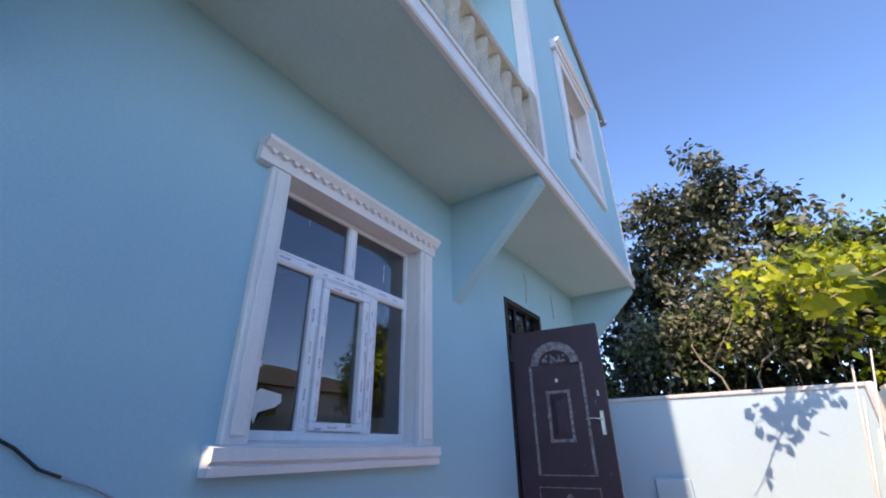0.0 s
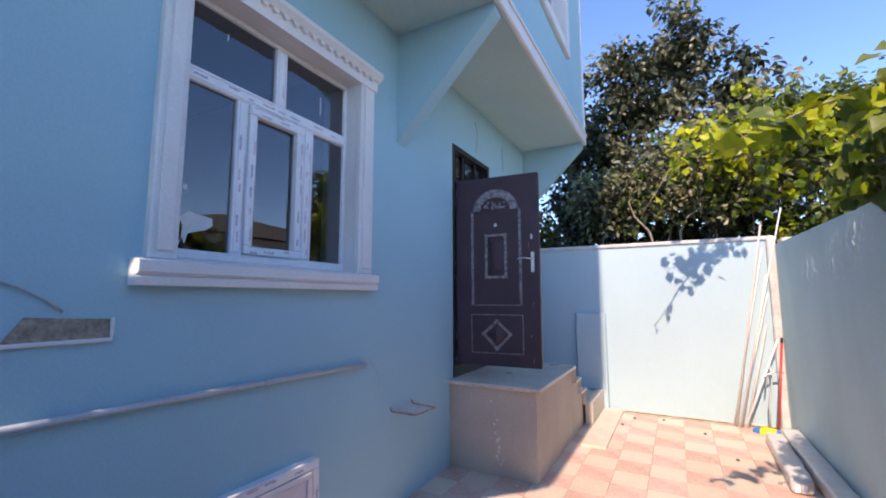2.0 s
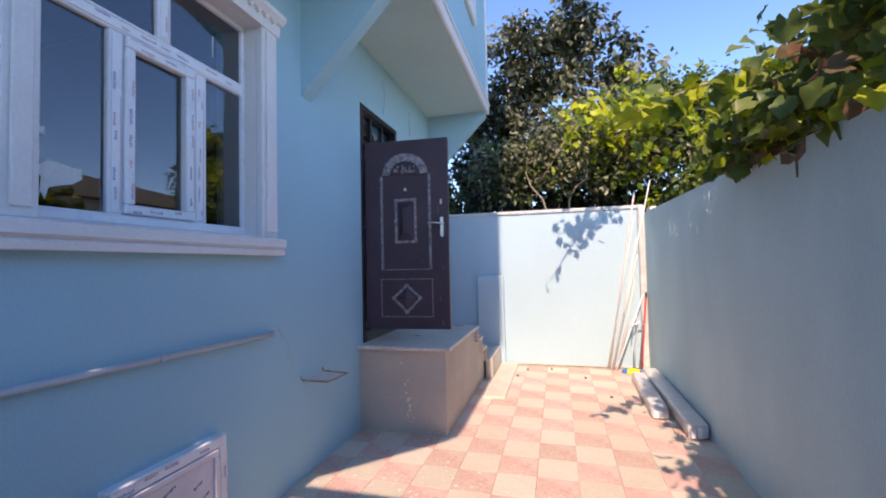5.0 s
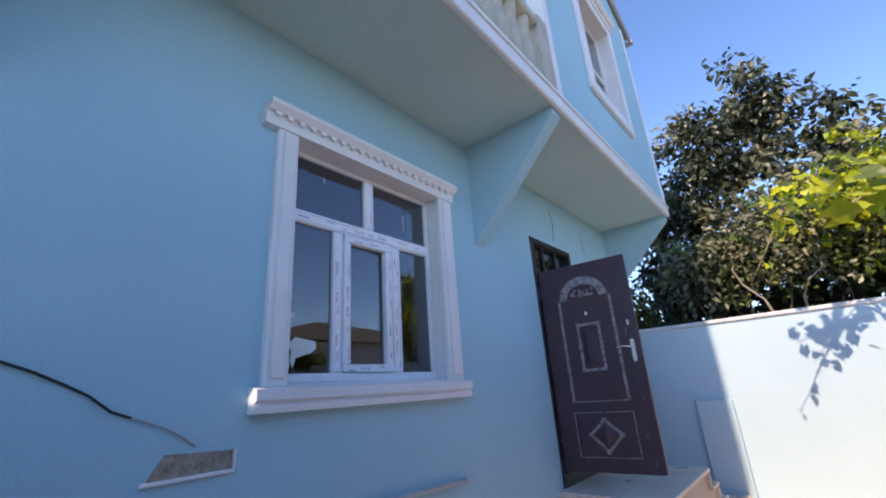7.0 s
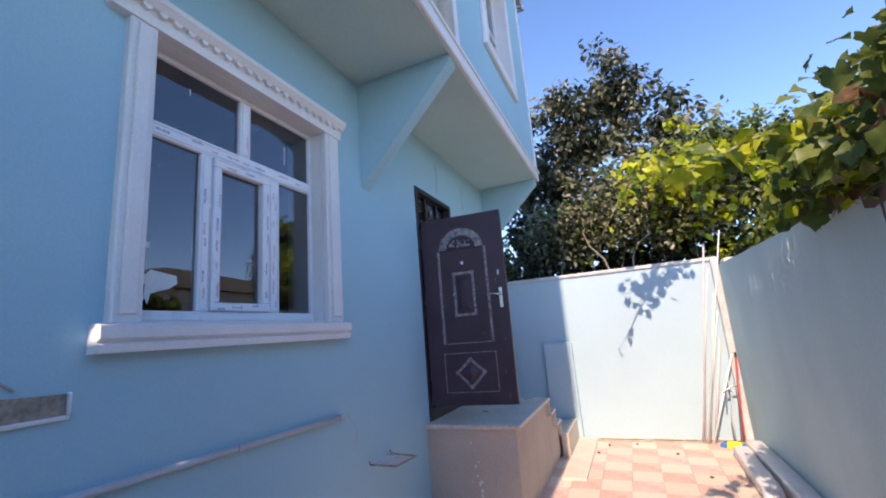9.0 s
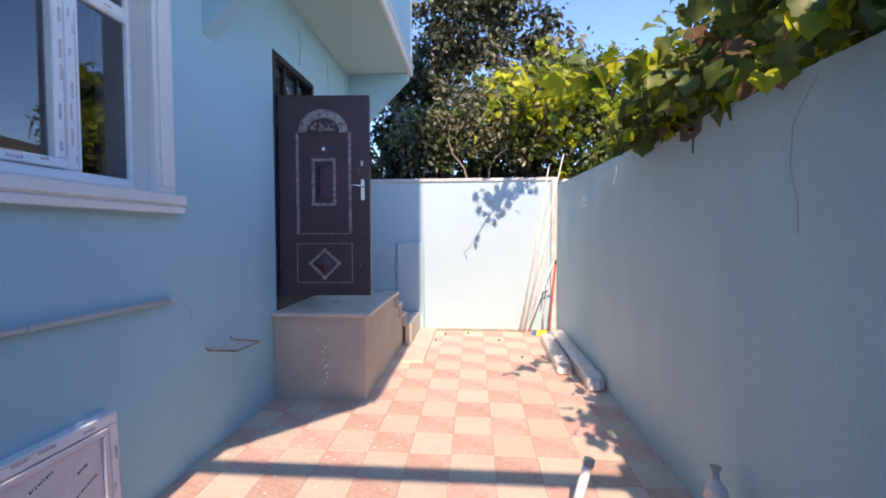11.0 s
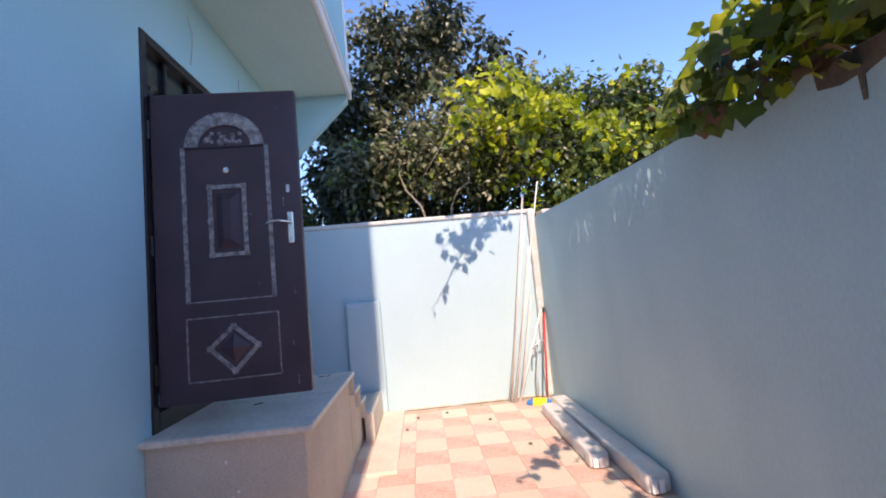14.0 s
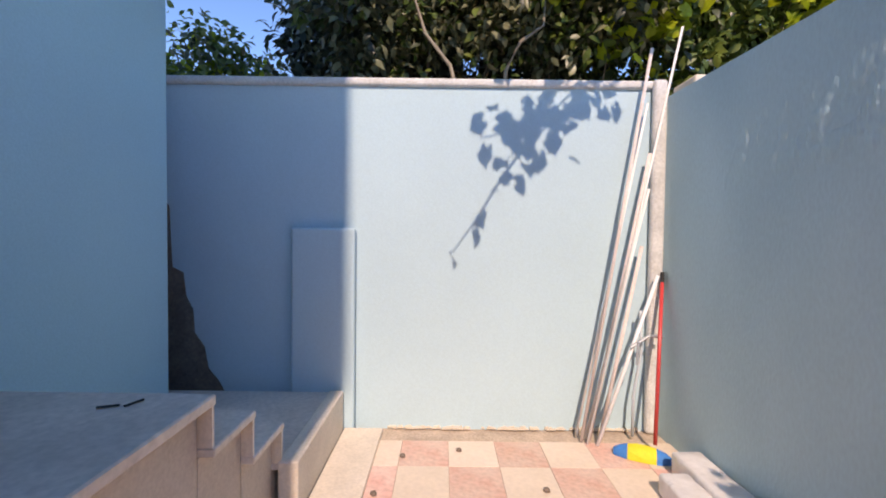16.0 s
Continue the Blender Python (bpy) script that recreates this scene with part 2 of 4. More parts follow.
bm = bmesh.new()
bmesh.ops.create_grid(bm, x_segments=40, y_segments=40, size=400)
bmesh.ops.translate(bm, verts=bm.verts[:], vec=(0, 0, -0.06))
structure("ground", bm, EARTH, "bare dry earth round the house", "ground")
floor = structure("floor", boxed(HX, RX, -6.0, EY, -0.055, -0.012), GROUT, "mortar bed under the yard tiles", "floor")

structure("wall_house", pierced(HX - 0.35, HX, [-6, 1.505, 2.825, 4.46, 5.49, 7.13], [-0.05, 0.97, 1.875, 3.375, 3.42, 4.09],
          [(1, 2), (3, 1), (3, 2), (3, 3)]), BLUE, "light blue stuccoed ground floor wall of the house", "wall")
structure("wall_house_side", boxed(-9.0, HX - 0.35, 6.75, 7.13, -0.05, 4.09), BLUE, "light blue stuccoed side wall", "wall")
# room surfaces behind the panes, their indoor shade painted in as near-black
structure("wall_inner", boxed(-6.0, -5.8, -6, 6.75, -0.05, 4.06), ROOM_UNLIT, "inner wall coloured near-black for an unlit room", "wall")
structure("floor_inner", boxed(-5.8, HX - 0.35, -6, 6.75, 0.9, 0.94), ROOM_UNLIT, "floor inside the house, coloured near-black for an unlit room", "floor")
structure("wall_inner_end", boxed(-5.8, HX - 0.35, -6.2, -6.0, -0.05, 4.09), BLUE, "blue end wall of the house", "wall")
structure("ceiling_inner", boxed(-6.0, HX, -6.0, -0.002, 4.09, 4.2), SOFFIT, "plaster ceiling of the back rooms", "ceiling")
structure("wall_inner_return", boxed(-6.2, -6.0, -6.2, 6.75, -0.05, 4.09), ROOM_UNLIT, "back wall of the rooms, coloured near-black as if unlit", "wall")
structure("wall_partition", boxed(-5.8, HX - 0.35, 3.5, 3.6, 0.94, 4.06), ROOM_UNLIT, "partition wall coloured near-black as if unlit", "wall")
structure("ceiling", boxed(-9.0, OX - 0.02, 0.0, 7.10, 4.09, 4.19), SOFFIT, "pale plaster soffit under the balcony", "ceiling")
structure("wall_upper", pierced(OX - 0.3, OX, [3.46, 4.66, 5.88, 7.11], [4.19, 5.075, 6.675, 7.4], [(1, 1)]), BLUE, "light blue stuccoed upper storey", "wall")
bm = prism(bmesh.new(), [(3.46, 7.4), (7.11, 7.4), (7.11, 7.83), (3.6, 9.44), (3.46, 9.38)], "x", OX - 0.3, OX)
structure("wall_gable", bm, BLUE, "light blue gable wall under the sloping roof", "wall")
structure("wall_upper_end", boxed(-9.0, OX - 0.3, 6.8, 7.1, 4.19, 7.7), BLUE, "light blue upper end wall", "wall")
structure("wall_balcony_side", boxed(-5.0, OX - 0.3, 3.46, 3.6, 4.19, 7.3), BLUE, "light blue wall beside the balcony", "wall")
structure("wall_balcony_back", boxed(-2.2, -2.0, 0.0, 3.46, 4.19, 7.6), BLUE, "light blue wall behind the balcony", "wall")
structure("ceiling_upper", boxed(-5.0, OX - 0.05, 0.0, 3.46, 7.3, 7.4), SOFFIT, "pale ceiling over the balcony", "ceiling")

house_roof = thing("roof", (-3, 4, 7.9), "sloping roof with beige metal edge", "roof", kind="structure")
bm = prism(bmesh.new(), [(7.45, 7.70), (7.45, 7.80), (3.6, 9.58), (-0.3, 7.80), (-0.3, 7.70), (3.6, 9.46)], "x", -9.0, OX + 0.03)
part("roof_slab", bm, ROOF_METAL, house_roof)
part("verge_board", prism(bmesh.new(), [(7.5, 7.60), (7.5, 7.82), (3.6, 9.62), (-0.34, 7.82), (-0.34, 7.60), (3.6, 9.40)], "x", OX + 0.032, OX + 0.07), ROOF_METAL, house_roof)
part("gutter", tubed([(-9, 7.52, 7.66), (OX + 0.09, 7.52, 7.66)], 0.05), STEEL, house_roof)

# mouldings of the facade
structure("trim_slab", boxed(OX - 0.02, OX + 0.03, -0.02, 7.13, 4.075, 4.255, bevel=0.012), WHITE, "white moulding along the edge of the balcony slab", "trim")
structure("trim_slab_lip", boxed(OX + 0.03, OX + 0.045, -0.03, 7.14, 4.205, 4.245, bevel=0.006), WHITE, "white raised lip on the slab moulding", "trim")
structure("trim_corner", boxed(OX - 0.12, OX + 0.03, 3.43, 3.57, 4.255, 9.2, bevel=0.012), WHITE, "white corner moulding beside the balcony", "trim")
structure("trim_corner_end", boxed(OX - 0.05, OX + 0.02, 7.06, 7.14, 4.255, 7.7, bevel=0.01), WHITE, "white edge moulding on the outer corner", "trim")

for k, (y0, y1) in enumerate([(0.0, 0.15), (3.36, 3.50), (6.98, 7.12)]):
    structure("bracket_%d" % (k + 1), prism(bmesh.new(), [(HX, 3.07), (OX - 0.022, 4.02), (OX - 0.022, 4.09), (HX, 4.09)], "y", y0, y1), BLUE,
              "light blue triangular bracket carrying the balcony slab", "bracket")

# walls of the yard
bm = prism(bmesh.new(), [(-6, -0.05), (EY + 0.2, -0.05), (EY + 0.2, 2.41), (6.2, 2.375), (4.6, 2.345), (2.0, 2.29), (-6, 2.25)], "x", RX, RX + 0.2)
structure("wall_yard", bm, BLUE_YARD, "grey-blue stuccoed yard wall with a bare top", "wall")
structure("wall_end", boxed(-4.5, RX - 0.03, EY, EY + 0.2, -0.05, 2.47), BLUE_END, "pale blue stuccoed end wall of the yard", "wall")
structure("trim_coping", boxed(-4.5, 1.79, EY - 0.03, EY + 0.22, 2.47, 2.53, bevel=0.02, seg=3), COPING, "rough plaster coping on the end wall", "trim")
structure("trim_pilaster", boxed(1.735, 1.835, EY - 0.07, EY - 0.002, -0.01, 2.53, bevel=0.03, seg=3), COPING, "rounded plaster edge in the corner of the yard", "trim")
structure("trim_panel", boxed(-0.82, -0.365, EY - 0.075, EY - 0.002, -0.01, 1.455, bevel=0.02, seg=3), BLUE_END, "raised pale blue block on the end wall", "panel")
structure("wall_gate", boxed(HX, RX, -6.2, -6.0, -0.05, 2.2), BLUE_YARD, "blue wall closing the yard", "wall")
bm = prism(bmesh.new(), [(-1.80, 0.2), (-1.30, 0.2), (-1.36, 0.32), (-1.44, 0.42), (-1.47, 0.58), (-1.54, 0.68), (-1.55, 0.85), (-1.60, 0.95), (-1.62, 1.12), (-1.70, 1.16), (-1.72, 1.6), (-1.80, 1.7)], "y", EY - 0.012, EY - 0.002)
structure("trim_stain", bm, STAIN, "bare brown render where the paint stops", "stain")

def plaster_relief(y, z):
    """Depth of the trowelled skin: drag marks that run down the wall, dying out round the patch."""
    mid = 2.13 - (y - 4.2) * 0.115
    fade = max(0.0, 1 - ((z - mid) / 0.24) ** 2) * min(1.0, max(0.0, (y - 4.0) / 0.25)) * min(1.0, max(0.0, (7.3 - y) / 1.2))
    sweep = noise.noise(Vector((y * 2.6 + z * 2.0, z * 1.8, 4.0)))
    drag = noise.noise(Vector((y * 17.0 + z * 9.0, z * 6.0, 0.0))) + 0.7 * noise.noise(Vector((y * 38.0, z * 20.0, 2.0))) 
    return 0.015 * fade * min(0.7, max(0.12, sweep + 0.5)) * max(0.0, drag + 0.45)


NY, NZ = 300, 76
rough_verts = [(RX + 0.0015 - plaster_relief(4.0 + 3.4 * i / NY, 1.62 + 0.72 * j / NZ), 4.0 + 3.4 * i / NY, 1.62 + 0.72 * j / NZ) for i in range(NY + 1) for j in range(NZ + 1)]
rough_faces = [(i * (NZ + 1) + j, i * (NZ + 1) + j + 1, (i + 1) * (NZ + 1) + j + 1, (i + 1) * (NZ + 1) + j) for i in range(NY) for j in range(NZ)]
me = bpy.data.meshes.new("trim_rough_plaster")
me.from_pydata(rough_verts, [], rough_faces)
me.materials.append(BLUE_YARD)
tagged(new("trim_rough_plaster", me), "rough trowelled plaster catching the low sun on the yard wall", "plaster", kind="structure")
bm = prism(bmesh.new(), [(3.02, 2.31), (3.30, 2.31), (3.29, 2.22), (3.20, 2.20), (3.135, 2.21), (3.13, 2.11), (3.115, 2.11), (3.11, 2.20), (3.03, 2.23)], "x", RX - 0.004, RX - 0.001)
structure("trim_bare_patch", bm, STAIN, "brown bare patch where plaster fell off", "stain")
structure("trim_crack", tubed([(RX, 2.16, 2.25), (RX, 2.21, 2.19), (RX, 2.29, 2.08), (RX, 2.30, 1.9), (RX, 2.25, 1.75), (RX, 2.245, 1.62)], 0.0025, 6), CEMENT, "thin dark crack filled with cement", "crack")

# porch and steps
porch = thing("porch", (-1.0, 5.2, 0), "grey cement porch with stone slabs and side steps", "porch", kind="structure")
part("porch_body", boxed(HX, OX - 0.05, 4.36, 5.86, -0.02, 0.82, bevel=0.006), CEMENT, porch, "bare grey cement block")
for k, (z, y0, y1) in enumerate([(0.82, 4.31, 5.09), (0.82, 5.095, 5.88)]):
    part("slab", boxed(HX - 0.02, OX + 0.005, y0, y1, z, z + 0.04, bevel=0.006), SLAB, porch, "grey stone slab")
for z, y0, y1 in [(0.675, 5.86, 6.19), (0.485, 6.165, 6.505), (0.285, 6.48, EY - 0.002)]:
    st = part("step", boxed(HX - 0.5 if z < 0.3 else HX, OX - 0.05, y0, y1 - 0.02, -0.02, z - 0.035), CEMENT, porch)
    part("tread", boxed(HX - 0.5 if z < 0.3 else HX, OX + 0.005 if z > 0.3 else -0.44, y0 + 0.003, y1 if z > 0.3 else EY - 0.08, z - 0.033, z, bevel=0.005), SLAB, st, "grey stone tread")
    if z > 0.3:
        part("riser", boxed(HX, OX - 0.002, y1 - 0.018, y1 - 0.003, z - 0.2, z - 0.035), EDGE, st, "pale stone riser")
part("riser", boxed(HX, OX - 0.002, 5.862, 5.876, 0.677, 0.818), EDGE, porch, "pale stone riser")
part("side_board", boxed(-0.535, -0.435, 6.48, 7.44, -0.015, 0.30, bevel=0.008), EDGE, porch, "pale stone board along the lowest step")
kerb = tagged(link_mesh("stone_strip", boxed(-0.43, -0.155, 5.6, 7.45, -0.015, 0.028, bevel=0.004), EDGE), "cream stone slab lying on the tiles beside the steps", "stone slab")


# ---- windows and door ----
def prints(bm_blue, bm_red, x, a, b, along, seed):
    """Bars of printed film on a frame member from a to b (y, z)."""
    rnd = random.Random(seed)
    n = rnd.uniform(0.02, 0.08)
    length = (b[0] - a[0]) + (b[1] - a[1])

    def bar(tgt, n0, n1, o, h):
        if along == "y":
            box(tgt, x, x + 0.0012, a[0] + n0, a[0] + n1, a[1] + o - h, a[1] + o + h)
        else:
            box(tgt, x, x + 0.0012, a[0] + o - h, a[0] + o + h, a[1] + n0, a[1] + n1)

    while n < length - 0.12:
        tgt = bm_blue if rnd.random() < 0.5 else bm_red
        o = rnd.choice((-0.012, -0.004, 0.008))
        for _ in range(rnd.randint(4, 8)):
            w = rnd.uniform(0.004, 0.010)
            bar(tgt, n, n + w, o + rnd.uniform(-0.002, 0.002), rnd.uniform(0.004, 0.008))
            n += w + 0.004
        n += rnd.uniform(0.02, 0.14)
    bar(bm_red, 0.02, length * rnd.uniform(0.4, 0.9), 0.020, 0.0015)


def dentil_head(bm, x, y0, y1, z):
    """A moulded window head: stepped cornice and a row of small teeth."""
    prism(bm, [(x, z), (x + 0.13, z), (x + 0.13, z - 0.03), (x + 0.115, z - 0.045), (x + 0.10, z - 0.062), (x + 0.075, z - 0.066), (x + 0.066, z - 0.14), (x, z - 0.14)], "y", y0 + 0.0, y1)
    y = y0 + 0.04
    while y < y1 - 0.07:
        prism(bm, [(y, z - 0.06), (y + 0.046, z - 0.06), (y + 0.042, z - 0.076), (y + 0.023, z - 0.088), (y + 0.004, z - 0.076)], "x", x + 0.066, x + 0.099)
        y += 0.078


win = thing("window_1", (HX, 2.13, 1.86), "white plastic window with printed film in a moulded white surround", "window", kind="structure")
bm = bmesh.new()
dentil_head(bm, HX, 1.245, 2.965, 3.488)
part("window_head", bm, WHITE, win, "white moulded cornice with teeth")
for y0, y1 in [(1.338, 1.472), (2.787, 2.952)]:
    bm = boxed(HX, HX + 0.055, y0, y1, 1.86, 3.36, bevel=0.008)
    box(bm, HX + 0.055, HX + 0.07, y0 + 0.03, y1 - 0.03, 1.90, 3.33, bevel=0.006)
    part("jamb", bm, WHITE, win, "white fluted jamb")
bm = prism(bmesh.new(), [(HX, 1.74), (HX + 0.085, 1.74), (HX + 0.09, 1.775), (HX + 0.075, 1.785), (HX + 0.10, 1.80), (HX + 0.10, 1.852), (HX + 0.06, 1.862), (HX, 1.862)], "y", 1.285, 2.985)
part("window_sill", bm, WHITE, win, "white moulded sill")
for y0, y1, z0, z1, n in [(1.466, 1.474, 1.87, 3.355, "reveal"), (2.784, 2.792, 1.87, 3.355, "reveal"), (1.474, 2.784, 3.347, 3.358, "reveal"), (1.474, 2.784, 1.862, 1.872, "reveal")]:
    part(n, boxed(HX - 0.30, HX + 0.002, y0, y1, z0, z1), WHITE, win)
FX = -1.565  # front of the plastic frame
blue_p, red_p = bmesh.new(), bmesh.new()
fr = bmesh.new()
members = [("-", 1.474, 2.784, 1.872, 1.935), ("-", 1.474, 2.784, 3.318, 3.347), ("-", 1.474, 1.53, 1.935, 3.318), ("-", 2.755, 2.784, 1.935, 3.318),
           ("y", 1.53, 2.755, 2.850, 2.935), ("z", 2.102, 2.188, 2.935, 3.318), ("z", 1.836, 1.912, 1.935, 2.850), ("z", 2.342, 2.441, 1.935, 2.850)]
for k, (d, y0, y1, z0, z1) in enumerate(members):
    box(fr, FX - 0.06, FX, y0, y1, z0, z1, bevel=0.006)
    box(fr, FX - 0.001, FX + 0.006, y0 + 0.012, y1 - 0.012, z0 + 0.012, z1 - 0.012, bevel=0.004)
    if d == "y":
        prints(blue_p, red_p, FX + 0.006, (y0, (z0 + z1) / 2), (y1, (z0 + z1) / 2), d, k)
    elif d == "z":
        prints(blue_p, red_p, FX + 0.006, ((y0 + y1) / 2, z0), ((y0 + y1) / 2, z1), d, k)
wf = part("window_frame", fr, PVC, win, "white plastic frame with film")
tagged(part("film_print", blue_p, PRINT_BLUE, wf), kind="stuff")
tagged(part("film_print", red_p, PRINT_RED, wf), kind="stuff")
sash = bmesh.new()
blue_p, red_p = bmesh.new(), bmesh.new()
for d, y0, y1, z0, z1 in [("y", 1.914, 2.340, 1.938, 1.987), ("y", 1.914, 2.340, 2.79, 2.848), ("z", 1.914, 1.967, 1.987, 2.79), ("z", 2.281, 2.340, 1.987, 2.79)]:
    box(sash, FX - 0.05, FX + 0.018, y0, y1, z0, z1, bevel=0.007)
    a = ((y0, (z0 + z1) / 2), (y1, (z0 + z1) / 2)) if d == "y" else (((y0 + y1) / 2, z0), ((y0 + y1) / 2, z1))
    prints(blue_p, red_p, FX + 0.018, *a, d, y0 + z0)
sa = part("sash", sash, PVC, win, "white opening sash")
tagged(part("film_print", blue_p, PRINT_BLUE, sa), kind="stuff")
tagged(part("film_print", red_p, PRINT_RED, sa), kind="stuff")
for y0, y1, z0, z1 in [(1.53, 1.836, 1.935, 2.850), (1.967, 2.281, 1.987, 2.79), (2.441, 2.755, 1.935, 2.850), (1.53, 2.102, 2.935, 3.318), (2.188, 2.755, 2.935, 3.318)]:
    p = part("pane", boxed(FX - 0.032, FX - 0.026, y0 - 0.004, y1 + 0.004, z0 - 0.004, z1 + 0.004), GLASS, win)
    p.visible_shadow = False
bm = prism(bmesh.new(), [(1.545, 1.95), (1.57, 1.99), (1.575, 2.06), (1.555, 2.10), (1.60, 2.14), (1.67, 2.13), (1.735, 2.12), (1.74, 2.08), (1.70, 2.05), (1.645, 2.035), (1.605, 2.02), (1.59, 1.965), (1.575, 2.0), (1.56, 1.95)], "x", FX - 0.0258, FX - 0.0248)
part("paint_splash", bm, DUST, win, "white torn sticker on the glass")
part("latch_mark", boxed(FX - 0.0258, FX - 0.0248, 2.515, 2.521, 3.02, 3.16), DUST, win)
part("sticker", boxed(FX - 0.0258, FX - 0.0248, 1.566, 1.586, 2.25, 2.28), DUST, win, "small white sticker")
part("latch_mark", boxed(FX - 0.0258, FX - 0.0248, 1.765, 1.771, 3.19, 3.23), DUST, win)
win.location += Vector((-0.012, 0.035, 0.015))

up = thing("window_2", (OX, 5.15, 5.0), "upper window with dark panes in a white moulded surround", "window", kind="structure")
bm = bmesh.new()
dentil_head(bm, OX, 4.36, 5.95, 6.86)
part("window_head", bm, WHITE, up, "white moulded cornice with teeth")
for y0, y1, z0, z1 in [(4.42, 4.555, 5.0, 6.72), (5.755, 5.89, 5.0, 6.72), (4.40, 5.91, 4.87, 5.0), (4.555, 5.755, 6.58, 6.72)]:
    part("surround", boxed(OX, OX + 0.05, y0, y1, z0, z1, bevel=0.008), WHITE, up)
for y0, y1, z0, z1 in [(4.546, 4.553, 5.0, 6.6), (5.753, 5.762, 5.0, 6.6), (4.553, 5.753, 6.585, 6.602), (4.553, 5.753, 4.998, 5.008)]:
    part("reveal", boxed(OX - 0.29, OX + 0.002, y0, y1, z0, z1), WHITE, up)
bm = bmesh.new()
for y0, y1, z0, z1 in [(4.553, 4.61, 5.008, 6.585), (5.70, 5.753, 5.008, 6.585), (4.61, 5.70, 5.008, 5.06), (4.61, 5.70, 6.53, 6.585), (5.12, 5.19, 5.06, 6.53), (4.61, 5.12, 5.72, 5.77), (5.19, 5.70, 5.72, 5.77)]:
    box(bm, OX - 0.19, OX - 0.13, y0, y1, z0, z1, bevel=0.005)
part("window_frame", bm, WHITE, up)
for y0, y1, z0, z1 in [(4.61, 5.12, 5.06, 5.72), (5.19, 5.70, 5.06, 5.72), (4.61, 5.12, 5.77, 6.53), (5.19, 5.70, 5.77, 6.53)]:
    p = part("pane", boxed(OX - 0.166, OX - 0.160, y0 - 0.004, y1 + 0.004, z0 - 0.004, z1 + 0.004), GLASS, up)
    p.visible_shadow = False
up.location += Vector((0, 0.115, 0.075))

door = thing("door_1", (HX, 4.5, 0.97), "dark brown steel front door, wide open, with worn silver mouldings", "door", kind="structure")
for y0, y1, z0, z1 in [(4.44, 4.50, 0.855, 3.42), (5.43, 5.492, 0.855, 3.42), (4.50, 5.43, 3.36, 3.42), (4.50, 5.43, 2.985, 3.03), (4.50, 5.43, 0.855, 0.975)]:
    part("door_frame", boxed(HX - 0.12, HX + 0.012, y0, y1, z0, z1, bevel=0.005), DOOR_FRAME, door)
p = part("transom_pane", boxed(HX - 0.07, HX - 0.064, 4.50, 5.43, 3.03, 3.36), GLASS, door)
p.visible_shadow = False
for y in (4.80, 5.13):
    part("transom_bar", boxed(HX - 0.062, HX - 0.035, y - 0.014, y + 0.014, 3.03, 3.36, bevel=0.004), DOOR_FRAME, door)

LEAF = Matrix.Translation((HX + 0.015, 4.495, 0)) @ Matrix.Rotation(radians(3.5), 4, "Z")   # the leaf's own x runs from the hinge to the lock


def leaf_part(name, bm, mat, parent, label="", smooth=False):
    bmesh.ops.transform(bm, matrix=LEAF, verts=bm.verts[:])
    return part(name, bm, mat, parent, label, smooth)


leaf = leaf_part("door_leaf", boxed(0, 0.91, 0, 0.06, 1.0, 2.985, bevel=0.006), DOOR, door, "dark aubergine-brown steel leaf")
M = -0.001
# arch moulding with its tympanum
arc = [(0.455 + 0.245 * math.cos(a), 2.62 + 0.225 * math.sin(a)) for a in (math.pi * k / 18 for k in range(19))]
inner = [(0.455 + 0.165 * math.cos(a), 2.62 + 0.14 * math.sin(a)) for a in (math.pi * k / 18 for k in range(18, -1, -1))]
leaf_part("arch", prism(bmesh.new(), arc + inner, "y", -0.016, M), WORN, leaf, "worn silver arch moulding")
rnd = random.Random(4)
bm = bmesh.new()
for k in range(26):
    a = rnd.uniform(0.15, math.pi - 0.15)
    r = rnd.uniform(0.02, 0.13)
    x, z = 0.455 + r * 1.1 * math.cos(a), 2.625 + r * 0.9 * math.sin(a)
    lathe(bm, [(0.016, 0), (0.012, 0.008), (0.003, 0.012)], (0, 0, 0), 6)
    vs = bm.verts[-18:]
    bmesh.ops.transform(bm, matrix=Matrix.Translation((x, M, z)) @ Matrix.Rotation(radians(90), 4, "X"), verts=vs)
leaf_part("relief_flower", bm, WORN, leaf, "worn embossed flowers")


def rods(name, segs, r, mat, label=""):
    bm = bmesh.new()
    for (x0, z0), (x1, z1) in segs:
        dx, dz = x1 - x0, z1 - z0
        n = Vector((dz, -dx)).normalized() * r
        prism(bm, [(x0 + n.x, z0 + n.y), (x1 + n.x, z1 + n.y), (x1 - n.x, z1 - n.y), (x0 - n.x, z0 - n.y)], "y", -0.010, M)
    return leaf_part(name, bm, mat, leaf, label)


rods("beading", [((0.195, 1.625), (0.195, 2.62)), ((0.715, 1.625), (0.715, 2.62))], 0.013, WORN, "worn twisted beading")
rods("beading", [((0.18, 1.62), (0.73, 1.62))], 0.004, WORN)
rods("beading", [((0.18, 2.615), (0.73, 2.615))], 0.004, DOOR)
rods("beading", [((0.18, 1.52), (0.73, 1.52)), ((0.18, 1.13), (0.73, 1.13)), ((0.18, 1.13), (0.18, 1.52)), ((0.73, 1.13), (0.73, 1.52))], 0.004, WORN)
sq = [(0.455, 1.455), (0.60, 1.325), (0.455, 1.175), (0.31, 1.325)]
rods("diamond", list(zip(sq, sq[1:] + sq[:1])), 0.013, WORN, "worn diamond moulding")
bm = bmesh.new()
vs = [bm.verts.new((x, M, z)) for x, z in [(0.455, 1.41), (0.55, 1.325), (0.455, 1.225), (0.36, 1.325)]] + [bm.verts.new((0.455, -0.03, 1.325))]
